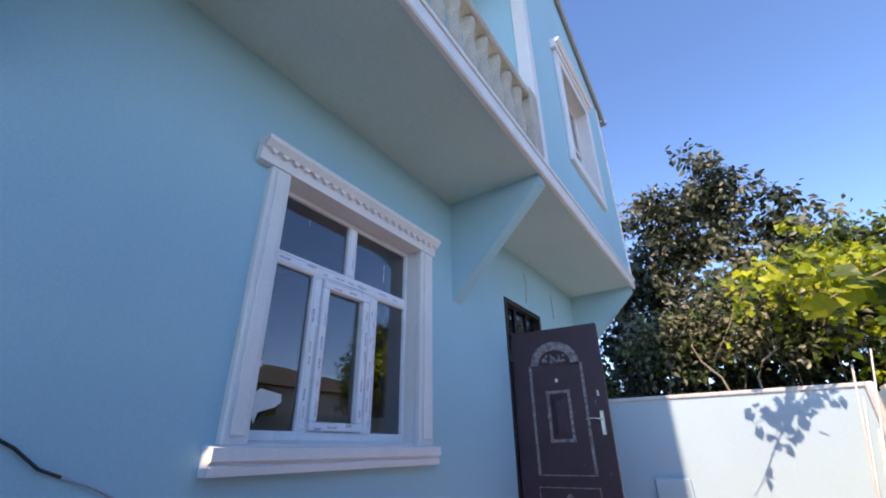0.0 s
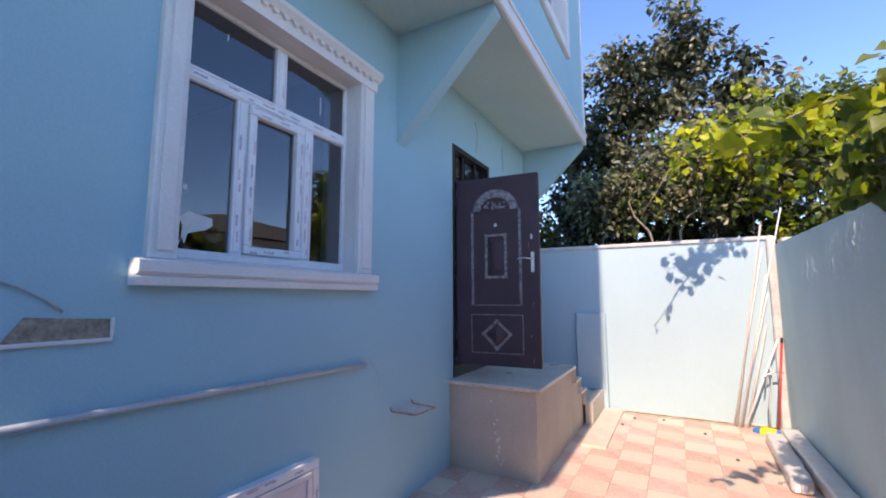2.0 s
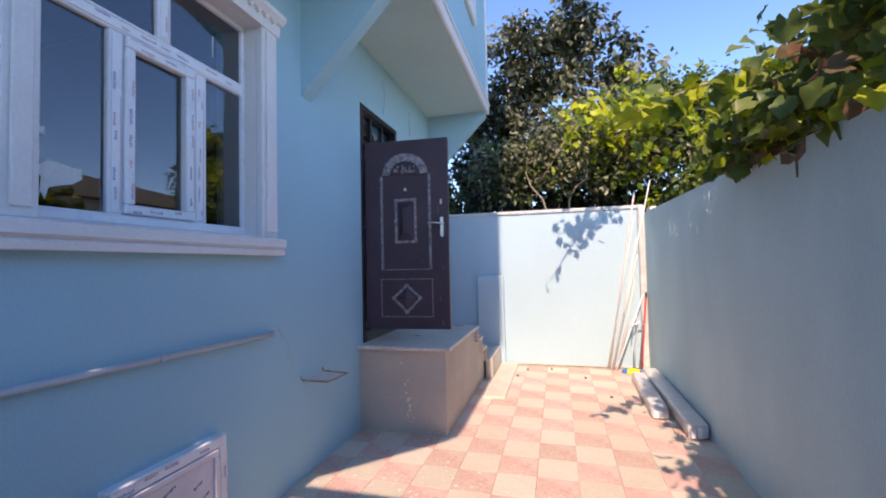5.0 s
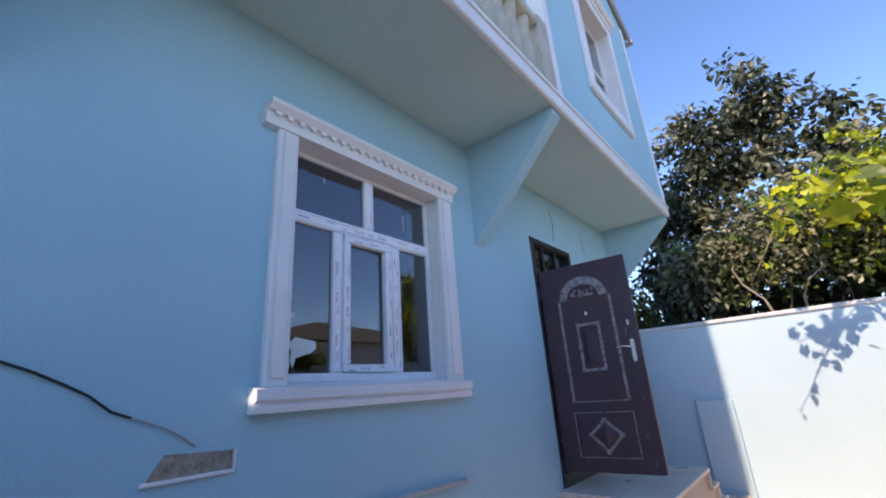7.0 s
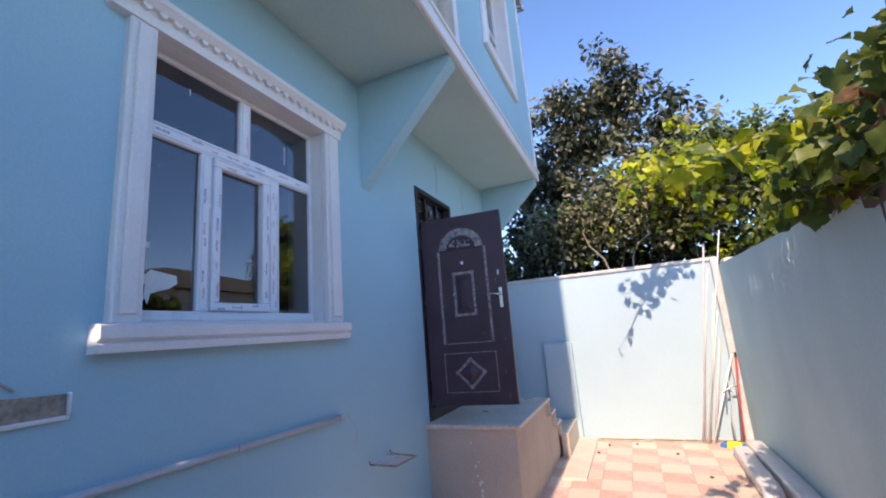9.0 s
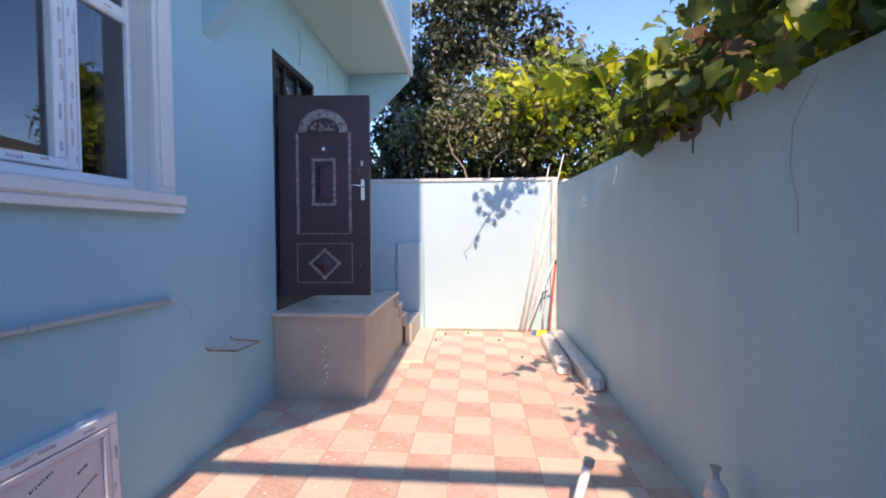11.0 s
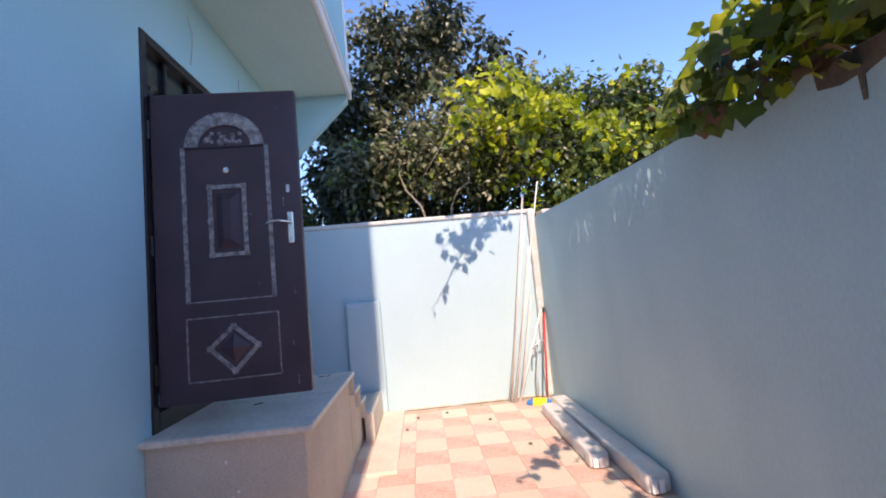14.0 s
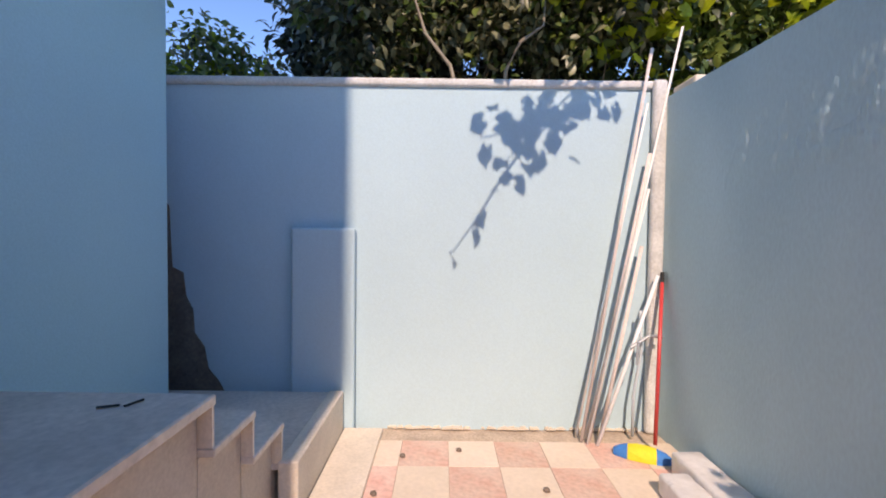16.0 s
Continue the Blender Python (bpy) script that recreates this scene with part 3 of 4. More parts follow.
for k in range(4):
    bm.faces.new((vs[k], vs[(k + 1) % 4], vs[4]))
bmesh.ops.recalc_face_normals(bm, faces=bm.faces[:])
leaf_part("diamond_boss", bm, DOOR, leaf)
fr4 = [(0.35, 1.91), (0.56, 1.91), (0.56, 2.35), (0.35, 2.35)]
rods("knocker_plate", list(zip(fr4, fr4[1:] + fr4[:1])), 0.013, WORN, "worn rectangular moulding")
bm = bmesh.new()
vs = [bm.verts.new((x, y, z)) for x, y, z in [(0.385, M, 1.95), (0.525, M, 1.95), (0.525, M, 2.31), (0.385, M, 2.31), (0.43, -0.03, 2.0), (0.48, -0.03, 2.0), (0.48, -0.03, 2.26), (0.43, -0.03, 2.26)]]
for f in ((0, 1, 5, 4), (1, 2, 6, 5), (2, 3, 7, 6), (3, 0, 4, 7), (4, 5, 6, 7)):
    bm.faces.new([vs[i] for i in f])
bmesh.ops.recalc_face_normals(bm, faces=bm.faces[:])
leaf_part("raised_panel", bm, DOOR, leaf)
for x, z in [(0.35, 1.91), (0.56, 1.91), (0.35, 2.35), (0.56, 2.35), (0.35, 2.13), (0.56, 2.13), (0.455, 1.455), (0.60, 1.325), (0.455, 1.175), (0.31, 1.325)]:
    leaf_part("stud", boxed(x - 0.018, x + 0.018, -0.014, M, z - 0.018, z + 0.018, bevel=0.005), WORN, leaf)
bm = lathe(bmesh.new(), [(0.02, 0), (0.02, 0.006), (0.012, 0.012), (0.004, 0.010)], (0, 0, 0), 14)
bmesh.ops.transform(bm, matrix=Matrix.Translation((0.455, M, 2.46)) @ Matrix.Rotation(radians(90), 4, "X"), verts=bm.verts[:])
leaf_part("peephole", bm, CHROME, leaf, "brass-rimmed peephole")
h = leaf_part("door_handle", boxed(0.82, 0.86, -0.014, M, 1.95, 2.16, bevel=0.006), CHROME, leaf, "chrome lever handle on a long plate")
leaf_part("lever", tubed([(0.84, -0.01, 2.085), (0.84, -0.05, 2.085), (0.82, -0.06, 2.088), (0.78, -0.062, 2.096), (0.73, -0.06, 2.094), (0.69, -0.055, 2.080)], 0.008), CHROME, h, smooth=True)
leaf_part("keyhole", tubed([(0.84, -0.005, 1.99), (0.84, -0.022, 1.99)], 0.014), CHROME, h)
for x, z0, z1 in [(0.80, 2.20, 2.26), (0.84, 1.62, 1.65), (0.81, 1.30, 1.33), (0.83, 1.05, 1.11), (0.62, 1.70, 1.715), (0.79, 2.86, 2.875), (0.59, 2.15, 2.165)]:
    leaf_part("scratch", boxed(x, x + 0.005, -0.0018, M, z0, z1), WORN, leaf)
leaf_part("paint_chip", boxed(0.825, 0.845, -0.0022, M, 2.29, 2.34, bevel=0.0003), DUST, leaf)
for z in (1.2, 2.0, 2.75):
    part("hinge", tubed([(HX + 0.012, 4.485, z - 0.06), (HX + 0.012, 4.485, z + 0.06)], 0.011), DOOR_FRAME, door)


# ---- balcony ----
rail = thing("balcony_railing", (OX, 1.5, 4.22), "beige stone balustrade of turned balusters on the balcony", "railing")
part("handrail", boxed(OX - 0.17, OX - 0.01, 0.0, 3.2, 4.84, 4.93, bevel=0.015), STONE, rail)
profile = [(0.055, 0), (0.055, 0.05), (0.04, 0.06), (0.048, 0.10), (0.062, 0.17), (0.055, 0.27), (0.036, 0.38), (0.033, 0.44), (0.045, 0.46), (0.033, 0.48), (0.045, 0.50), (0.052, 0.56), (0.055, 0.58), (0.055, 0.62)]
bal = part("baluster", lathe(bmesh.new(), profile, (OX - 0.09, 3.05, 4.22), 12), STONE, rail, smooth=True)
for k in range(1, 15):
    o = bal.copy()
    scene.collection.objects.link(o)
    o.matrix_basis = Matrix.Translation((0, -0.215 * k, 0))
part("newel", boxed(OX - 0.17, OX - 0.01, 3.2, 3.395, 4.22, 4.98, bevel=0.01), STONE, rail)
rail.location += Vector((0.05, 0.032, 0.035))


# ---- plants ----
def leaf_mesh(bm, at, size, d, up, shape, slot=0):
    """One leaf of a few triangles: blade along d, facing up, folded a little along its middle."""
    d = d.normalized()
    s = d.cross(up)
    s = s.normalized() if s.length > 0.01 else Vector((1, 0, 0))
    n = s.cross(d).normalized()
    if shape == "vine":
        rim = []
        for k in range(18):
            a = 2 * math.pi * k / 18 - math.pi / 2
            r = 0.49 + 0.055 * math.cos(5 * (a - math.pi / 2)) + (0.022 if k % 2 else -0.012) - (0.22 if k == 0 else 0)
            rim.append((r * math.cos(a), 0.45 + r * math.sin(a)))
    else:
        rim = [(0, 0), (0.22, 0.30), (0.24, 0.60), (0, 1.0), (-0.24, 0.60), (-0.22, 0.30)]
    ring = [bm.verts.new(at + size * (s * u + d * v + n * (abs(u) * 0.26 - 0.28 * v * v + 0.05 * math.sin(9 * u + 5 * v)))) for u, v in rim]
    c = bm.verts.new(at + size * (d * 0.42 - n * 0.04))
    for k in range(len(ring)):
        f = bm.faces.new((ring[k], ring[(k + 1) % len(ring)], c))
        f.material_index = slot
        f.smooth = True


def clump(bm, rnd, c, spread, count, size, shape="oval", slot=0, droop=0.4):
    for _ in range(count):
        o = Vector((rnd.gauss(0, 1), rnd.gauss(0, 1), rnd.gauss(0, 0.8))) * spread * 0.55
        d = Vector((rnd.gauss(0, 1), rnd.gauss(0, 1), rnd.gauss(-droop, 0.7))) + o.normalized() * 0.6
        up = Vector((rnd.gauss(0, 0.6), rnd.gauss(-0.5, 0.6), rnd.uniform(0.3, 1.2)))
        leaf_mesh(bm, c + o, size * rnd.uniform(0.65, 1.3), d, up, shape, slot)


def crown(seed, blobs, clumps, per, spread, size, shape="oval", slots=(1.0,)):
    """Leaf clumps thrown over the outer part of a few ellipsoids (centre, radii)."""
    rnd = random.Random(seed)
    bm = bmesh.new()
    weight = [r[0] * r[2] for _, r in blobs]
    for _ in range(clumps):
        (c, r), = rnd.choices(blobs, weight)
        v = Vector((rnd.gauss(0, 1), rnd.gauss(0, 1), rnd.gauss(0, 1))).normalized() * rnd.uniform(0.45, 1.08)
        p = Vector((c[0] + v.x * r[0], c[1] + v.y * r[1], c[2] + v.z * r[2]))
        slot, = rnd.choices(range(len(slots)), slots)
        clump(bm, rnd, p, spread * rnd.uniform(0.7, 1.3), per, size, shape, slot)
    return bm


def limbs(seed, base, tips, r0, mid=0.5):
    rnd = random.Random(seed)
    bm = bmesh.new()
    b = Vector(base)
    for t in tips:
        t = Vector(t)
        pts = [b.lerp(t, k / 6) + Vector((rnd.uniform(-1, 1), rnd.uniform(-1, 1), 0)) * 0.09 * min(k, 6 - k) * mid for k in range(7)]
        tube(bm, pts, [r0 * (1 - k / 6.6) for k in range(7)], 7)
    return bm


def tree(name, base, tips, r0, blobs, clumps, per, spread, size, mats, slots, label, seed, shape="oval"):
    ob = thing(name, base, label, "tree" if name == "tree" else "shrub")
    part("trunk", limbs(seed, base, tips, r0), BARK, ob, smooth=True)
    part("crown", crown(seed + 1, blobs, clumps, per, spread, size, shape, slots), mats, ob)
    return ob


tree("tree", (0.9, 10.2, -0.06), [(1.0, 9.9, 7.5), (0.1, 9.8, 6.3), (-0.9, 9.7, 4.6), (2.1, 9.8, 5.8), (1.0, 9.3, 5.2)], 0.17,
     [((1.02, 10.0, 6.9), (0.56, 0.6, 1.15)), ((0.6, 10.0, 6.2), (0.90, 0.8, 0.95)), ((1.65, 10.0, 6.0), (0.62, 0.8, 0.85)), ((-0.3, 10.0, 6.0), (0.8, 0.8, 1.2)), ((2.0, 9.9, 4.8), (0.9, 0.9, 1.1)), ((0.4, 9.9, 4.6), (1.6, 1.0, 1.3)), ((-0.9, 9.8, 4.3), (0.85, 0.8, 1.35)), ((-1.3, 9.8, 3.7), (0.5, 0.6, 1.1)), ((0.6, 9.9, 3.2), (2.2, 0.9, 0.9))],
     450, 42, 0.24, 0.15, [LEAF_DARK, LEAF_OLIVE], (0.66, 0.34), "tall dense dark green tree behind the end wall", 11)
tree("shrub", (0.2, 8.9, -0.06), [(-0.7, 8.5, 3.4), (0.1, 8.4, 3.8), (0.7, 8.5, 3.6), (1.5, 8.6, 3.9), (-0.2, 8.6, 3.3)], 0.05,
     [((-0.35, 8.45, 3.5), (0.65, 0.45, 0.6)), ((0.5, 8.4, 3.7), (0.8, 0.45, 0.6)), ((1.5, 8.45, 3.6), (0.9, 0.45, 0.65))],
     260, 26, 0.22, 0.11, [LEAF_OLIVE, LEAF_DARK, LEAF_GREEN], (0.55, 0.30, 0.15), "sunlit olive-green shrub leaning over the end wall", 21)
tree("shrub", (2.9, 9.1, -0.06), [(2.2, 8.9, 4.4), (3.0, 8.9, 4.9), (3.9, 9.0, 4.4), (2.6, 8.6, 3.2)], 0.06,
     [((2.3, 8.9, 4.35), (0.8, 0.5, 0.75)), ((3.2, 9.0, 4.1), (1.0, 0.6, 0.9)), ((2.7, 8.8, 3.3), (1.3, 0.5, 0.7)), ((4.2, 9.0, 4.0), (0.9, 0.6, 0.75)), ((4.9, 9.1, 3.5), (0.8, 0.5, 0.8)), ((4.25, 9.0, 4.5), (0.75, 0.5, 0.55))],
     560, 30, 0.22, 0.125, [LEAF_GREEN, LEAF_VINE, LEAF_LIME, LEAF_DARK], (0.44, 0.26, 0.06, 0.24), "bright green climbing shrub behind the walls", 31)
tree("shrub", (-2.9, 10.7, -0.06), [(-3.2, 10.7, 3.8), (-2.7, 10.7, 4.0), (-2.2, 10.6, 3.2)], 0.07,
     [((-3.0, 10.7, 3.4), (0.65, 0.6, 1.0)), ((-2.25, 10.6, 3.0), (0.55, 0.5, 0.75)), ((-3.9, 10.8, 3.0), (0.9, 0.6, 1.0)), ((-2.6, 10.8, 2.2), (1.4, 0.6, 0.9))], 460, 30, 0.24, 0.125, [LEAF_VINE, LEAF_LIME, LEAF_OLIVE], (0.6, 0.14, 0.26), "green bush beyond the end wall", 41)
# filler hedge: the deep shade under the crowns is put into its leaf colour
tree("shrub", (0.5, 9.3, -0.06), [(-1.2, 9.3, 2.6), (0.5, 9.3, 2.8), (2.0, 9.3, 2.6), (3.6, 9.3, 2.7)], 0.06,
     [((-1.0, 9.3, 2.1), (0.8, 0.35, 1.2)), ((0.6, 9.2, 2.2), (1.1, 0.35, 1.2)), ((2.2, 9.2, 2.2), (1.2, 0.35, 1.2)), ((3.9, 9.3, 2.2), (1.2, 0.4, 1.3))], 420, 26, 0.30, 0.13, [LEAF_DARK], (1,), "hedge of dark leaves standing in for the shade under the tree", 51)

# pale bare stems over the end wall
for pts in ([(0.42, 7.9, 2.3), (0.30, 7.85, 2.75), (0.10, 7.85, 3.0), (0.02, 7.85, 3.25), (0.16, 7.9, 3.5)], [(0.72, 7.9, 2.3), (0.74, 7.85, 2.72), (0.84, 7.8, 2.92), (1.02, 7.8, 3.05), (1.05, 7.85, 3.4)]):
    tagged(link_mesh("bare_stem", tubed([(pts[0][0], 7.9, -0.06)] + pts, [0.02, 0.018, 0.016, 0.014, 0.011, 0.008], 7), BARK_PALE, True), "pale bare twisted stem rising behind the end wall", "branch", "bare stems")


def shoot(name, pts, seed, size, mats, per, spread, label, every=0.10, slots=None):
    """A vine shoot: a thin stem with leaves along it."""
    rnd = random.Random(seed)
    ob = thing(name, pts[0], label, "vine")
    part("stem", tubed(pts, [0.012 * (1 - 0.7 * k / (len(pts) - 1)) for k in range(len(pts))], 6), BARK_PALE, ob, smooth=True)
    bm = bmesh.new()
    for a, b in zip(pts, pts[1:]):
        a, b = Vector(a), Vector(b)
        steps = max(1, int((b - a).length / every))
        for k in range(steps):
            slot, = rnd.choices(range(len(mats)), slots or [1] * len(mats))
            clump(bm, rnd, a.lerp(b, (k + rnd.random()) / steps), spread, per, size, "vine", slot, 0.7)
    part("leaves", bm, mats, ob)
    return ob


# the grape vine along the top of the yard wall
vine = thing("grape_vine", (2.0, 2.0, 2.3), "thick grape vine with large leaves hanging over the yard wall", "vine")
rnd = random.Random(77)
bm = bmesh.new()
for k in range(5):
    pts = [(2.0 + 0.15 * k + 0.1 * math.sin(j * 1.3 + k), -2.0 + 0.65 * j, 2.45 + 0.12 * k + 0.06 * math.sin(j + k * 2)) for j in range(10)]
    tube(bm, pts, 0.014, 6)
part("stem", bm, BARK_PALE, vine, smooth=True)
bm = bmesh.new()
for _ in range(760):
    y = rnd.uniform(-0.4, 3.45)
    top = 3.02 - max(0, y - 3.0) * 0.55
    x = rnd.uniform(1.72, 2.7)
    z = rnd.uniform(2.34 if x < 1.85 else 2.42, top) + 0.1 * math.sin(3 * y)
    slot, = rnd.choices((0, 1, 2, 3), (0.60, 0.22, 0.11, 0.07))
    clump(bm, rnd, Vector((x, y, z)), 0.15, 7, 0.088, "vine", slot, 0.6)
for _ in range(64):
    clump(bm, rnd, Vector((1.82 - 0.38 * rnd.random() ** 2, rnd.uniform(-0.3, 1.5), rnd.uniform(2.45, 2.75))), 0.15, 5, 0.11, "vine", 0, 0.6)
for _ in range(78):
    y = rnd.uniform(0.9, 3.95) if rnd.random() < 0.55 else rnd.uniform(2.7, 3.9)
    slot, = rnd.choices((0, 1, 2, 3), (0.45, 0.2, 0.25, 0.10))
    clump(bm, rnd, Vector((1.84 - 0.34 * rnd.random() ** 1.6, y, rnd.uniform(2.33, 2.72 - 0.30 * max(0, y - 3.0)))), 0.12, 5, 0.095, "vine", slot, 0.8)
part("leaves", bm, [LEAF_VINE, LEAF_GREEN, LEAF_LIME, LEAF_DRY], vine)
for k, pts in enumerate([
        [(1.95, 3.4, 2.5), (1.86, 3.75, 2.50), (1.82, 4.05, 2.45), (1.80, 4.3, 2.42)],
        [(1.95, 3.2, 2.6), (1.80, 3.5, 2.66), (1.76, 3.8, 2.66), (1.74, 4.05, 2.58)],
        [(1.9, 1.6, 2.5), (1.72, 1.8, 2.55), (1.60, 2.0, 2.54)],
        [(1.9, 0.6, 2.6), (1.7, 0.8, 2.62), (1.55, 0.95, 2.6)],
        [(1.9, 1.2, 2.6), (1.6, 1.3, 2.66), (1.4, 1.5, 2.66)],
        [(1.9, 3.3, 2.4), (1.8, 3.45, 2.32), (1.78, 3.55, 2.24)],
        [(1.9, 2.2, 2.45), (1.80, 2.3, 2.36), (1.78, 2.45, 2.3)]]):
    shoot("vine_shoot", pts, 90 + k, 0.10, [LEAF_VINE, LEAF_LIME, LEAF_GREEN], 2, 0.09, "leafy grape vine shoot reaching off the wall", 0.09, (0.5, 0.3, 0.2))
# the long yellow shoot that swings out over the yard
shoot("vine_shoot", [(1.9, 3.3, 2.62), (1.66, 3.22, 2.74), (1.45, 3.08, 2.70), (1.28, 2.95, 2.62), (1.04, 2.80, 2.50), (0.80, 2.67, 2.38)], 140, 0.115, [LEAF_LIME, LEAF_GREEN], 2, 0.06, "long yellow vine shoot swinging out over the yard", 0.075, (0.85, 0.15))
# drooping fronds of the climbing shrub
for k, pts in enumerate([
        [(1.5, 7.9, 4.0), (1.10, 7.3, 3.92), (0.85, 6.95, 3.66), (0.72, 6.8, 3.40), (0.62, 6.8, 3.20)],
        [(2.2, 8.2, 4.1), (1.95, 7.7, 3.80), (1.80, 7.5, 3.50), (1.72, 7.45, 3.28)],
        [(2.5, 8.0, 4.25), (2.27, 7.3, 3.98), (2.42, 7.1, 3.66), (2.62, 7.05, 3.36), (2.70, 7.0, 3.15)],
        [(3.0, 8.0, 3.9), (3.0, 7.4, 3.75), (3.1, 7.1, 3.45), (3.2, 7.0, 3.15)],
        [(2.4, 8.6, 4.3), (2.09, 8.2, 4.70), (1.85, 8.1, 4.95), (1.65, 8.1, 5.05)],
        [(3.4, 8.6, 4.2), (3.7, 8.2, 4.6), (4.1, 8.2, 4.85), (4.4, 8.2, 4.8)]]):
    shoot("vine_shoot", pts, 150 + k, 0.10, [LEAF_LIME, LEAF_GREEN], 5, 0.10, "yellow-green frond drooping from the climbing shrub", 0.075, (0.6, 0.4))
# the yellow-green spray over the end wall
for k, pts in enumerate([
        [(2.6, 8.6, 4.1), (1.9, 7.4, 4.0), (1.40, 6.3, 3.85), (1.05, 6.05, 3.72), (0.75, 6.0, 3.6), (0.50, 6.0, 3.55)],
        [(2.4, 8.6, 4.0), (1.8, 7.2, 3.8), (1.30, 6.2, 3.78), (0.95, 6.05, 3.55), (0.70, 6.0, 3.40)],
        [(1.05, 6.1, 3.7), (0.80, 6.0, 3.45), (0.66, 6.0, 3.25), (0.56, 6.0, 3.08), (0.46, 6.0, 2.92), (0.32, 6.0, 2.72)]]):
    shoot("vine_shoot", pts, 120 + k, 0.105, [LEAF_LIME, LEAF_GREEN], 4 if k < 2 else 1, 0.13 if k < 2 else 0.03, "yellow-green vine shoot arching over the end wall", 0.085 if k < 2 else 0.10, (0.8, 0.2))
for c, n in (((1.2, 8.0, 3.75), 9), ((1.7, 7.9, 3.85), 8), ((2.0, 8.1, 3.3), 6), ((2.5, 8.2, 4.3), 8), ((3.4, 8.3, 3.7), 9)):
    rnd = random.Random(n)
    ob = thing("vine_tuft", (c[0], c[1], -0.06), "lime-yellow tuft of vine leaves among the shrubs", "vine", "lime tufts")
    part("stem", tubed([(c[0], c[1] + 1.1, -0.06), (c[0] + 0.1, c[1] + 1.0, 2.4), c], [0.015, 0.012, 0.006], 6), BARK_PALE, ob)
    bm = bmesh.new()
    for _ in range(n):
        clump(bm, rnd, Vector(c) + Vector((rnd.uniform(-0.45, 0.45), rnd.uniform(-0.1, 0.1), rnd.uniform(-0.25, 0.25))), 0.16, 7, 0.12, "vine", 0)
    part("leaves", bm, LEAF_LIME, ob)


# ---- beyond the yard wall ----
nb = thing("house", (16, 15.5, 0), "neighbouring house with a brown hipped roof", "house")
part("wall", boxed(13, 19, 8.6, 22.4, -0.06, 4.4), SLAB, nb)
bm = bmesh.new()
vs = [bm.verts.new(p) for p in [(12.5, 8, 4.4), (19.5, 8, 4.4), (19.5, 23, 4.4), (12.5, 23, 4.4), (16, 13.5, 5.9), (16, 17.5, 5.7)]]
for f in ((0, 1, 4), (1, 2, 5, 4), (2, 3, 5), (3, 0, 4, 5), (0, 3, 2, 1)):
    bm.faces.new([vs[i] for i in f])
part("roof", bm, ROOF_TILE, nb)

# ---- overhead bars behind the walker, which stripe the floor with shadow ----
can = thing("canopy", (0.2, -3.5, 3.3), "flat canopy on steel bars over the entrance end", "canopy", kind="structure")
part("canopy_sheet", boxed(HX, RX + 0.1, -6.0, -1.41, 3.34, 3.37), STEEL, can)
for y, w in ((-0.355, 0.047), (-1.02, 0.04)):
    part("bar", boxed(HX, RX + 0.1, y - w, y + w, 3.25, 3.33), STEEL, can)
for y in (-1.14, -1.26):
    bm = tubed([(HX, y, 3.30), (RX, y, 3.30)], 0.007, 6)
    for k in range(14):
        lathe(bm, [(0.007, -0.04), (0.036, 0), (0.007, 0.04)], (HX + 0.2 + 0.22 * k, y, 3.30), 6)
    part("wire", bm, STEEL, can)
for y in (-4.9, 0.1):
    part("post", boxed(RX + 0.05, RX + 0.12, y - 0.9, y - 0.83, 2.2, 3.26), STEEL, can)

# ---- things along the house wall ----
pipe = thing("wall_pipe", (HX, 1.0, 1.22), "thin grey plastic pipe clipped along the wall", "pipe")
part("tube", tubed([(HX + 0.03, -4, 1.30), (HX + 0.03, 1.2, 1.235), (HX + 0.03, 2.93, 1.20)], 0.016), GREY_PVC, pipe, smooth=True)
part("end_cap", tubed([(HX + 0.03, 2.905, 1.20), (HX + 0.03, 2.945, 1.20)], 0.020), GREY_PVC, pipe)
for y in (0.4, 2.05):
    part("clip", boxed(HX, HX + 0.05, y - 0.012, y + 0.012, 1.20, 1.235 + (2.05 - y) * 0.02, bevel=0.003), GREY_PVC, pipe)

rack = thing("wire_rack", (HX, 3.45, 0.72), "small bent wire rack fixed low on the wall", "rack")
for k in range(5):
    part("wire", tubed([(HX, 3.36 + 0.055 * k, 0.765), (HX + 0.10, 3.40 + 0.055 * k, 0.742), (HX + 0.19, 3.44 + 0.055 * k, 0.745)], 0.006, 6), STEEL, rack)
part("rim", tubed([(HX, 3.31, 0.80), (HX + 0.01, 3.32, 0.77), (HX + 0.19, 3.40, 0.745), (HX + 0.20, 3.72, 0.735), (HX + 0.01, 3.64, 0.77), (HX, 3.63, 0.80)], 0.008, 8), BARE, rack)

niche = thing("wall_socket_recess", (HX, 1.07, 1.56), "unfinished cable slot with bare cement in the wall", "socket recess")
part("bare_patch", prism(bmesh.new(), [(0.90, 1.52), (1.235, 1.52), (1.235, 1.60), (1.12, 1.605), (0.96, 1.615)], "x", HX, HX + 0.006), BARE, niche)
part("rim", boxed(HX, HX + 0.02, 0.88, 1.245, 1.505, 1.522, bevel=0.004), WHITE, niche, "pale plaster lip")
part("rim", boxed(HX, HX + 0.02, 1.236, 1.248, 1.522, 1.605, bevel=0.004), WHITE, niche)
niche.location += Vector((0, 0.03, 0.012))
cable = thing("cable", (HX, 0.8, 1.75), "dark cable hanging out of the wall", "cable")
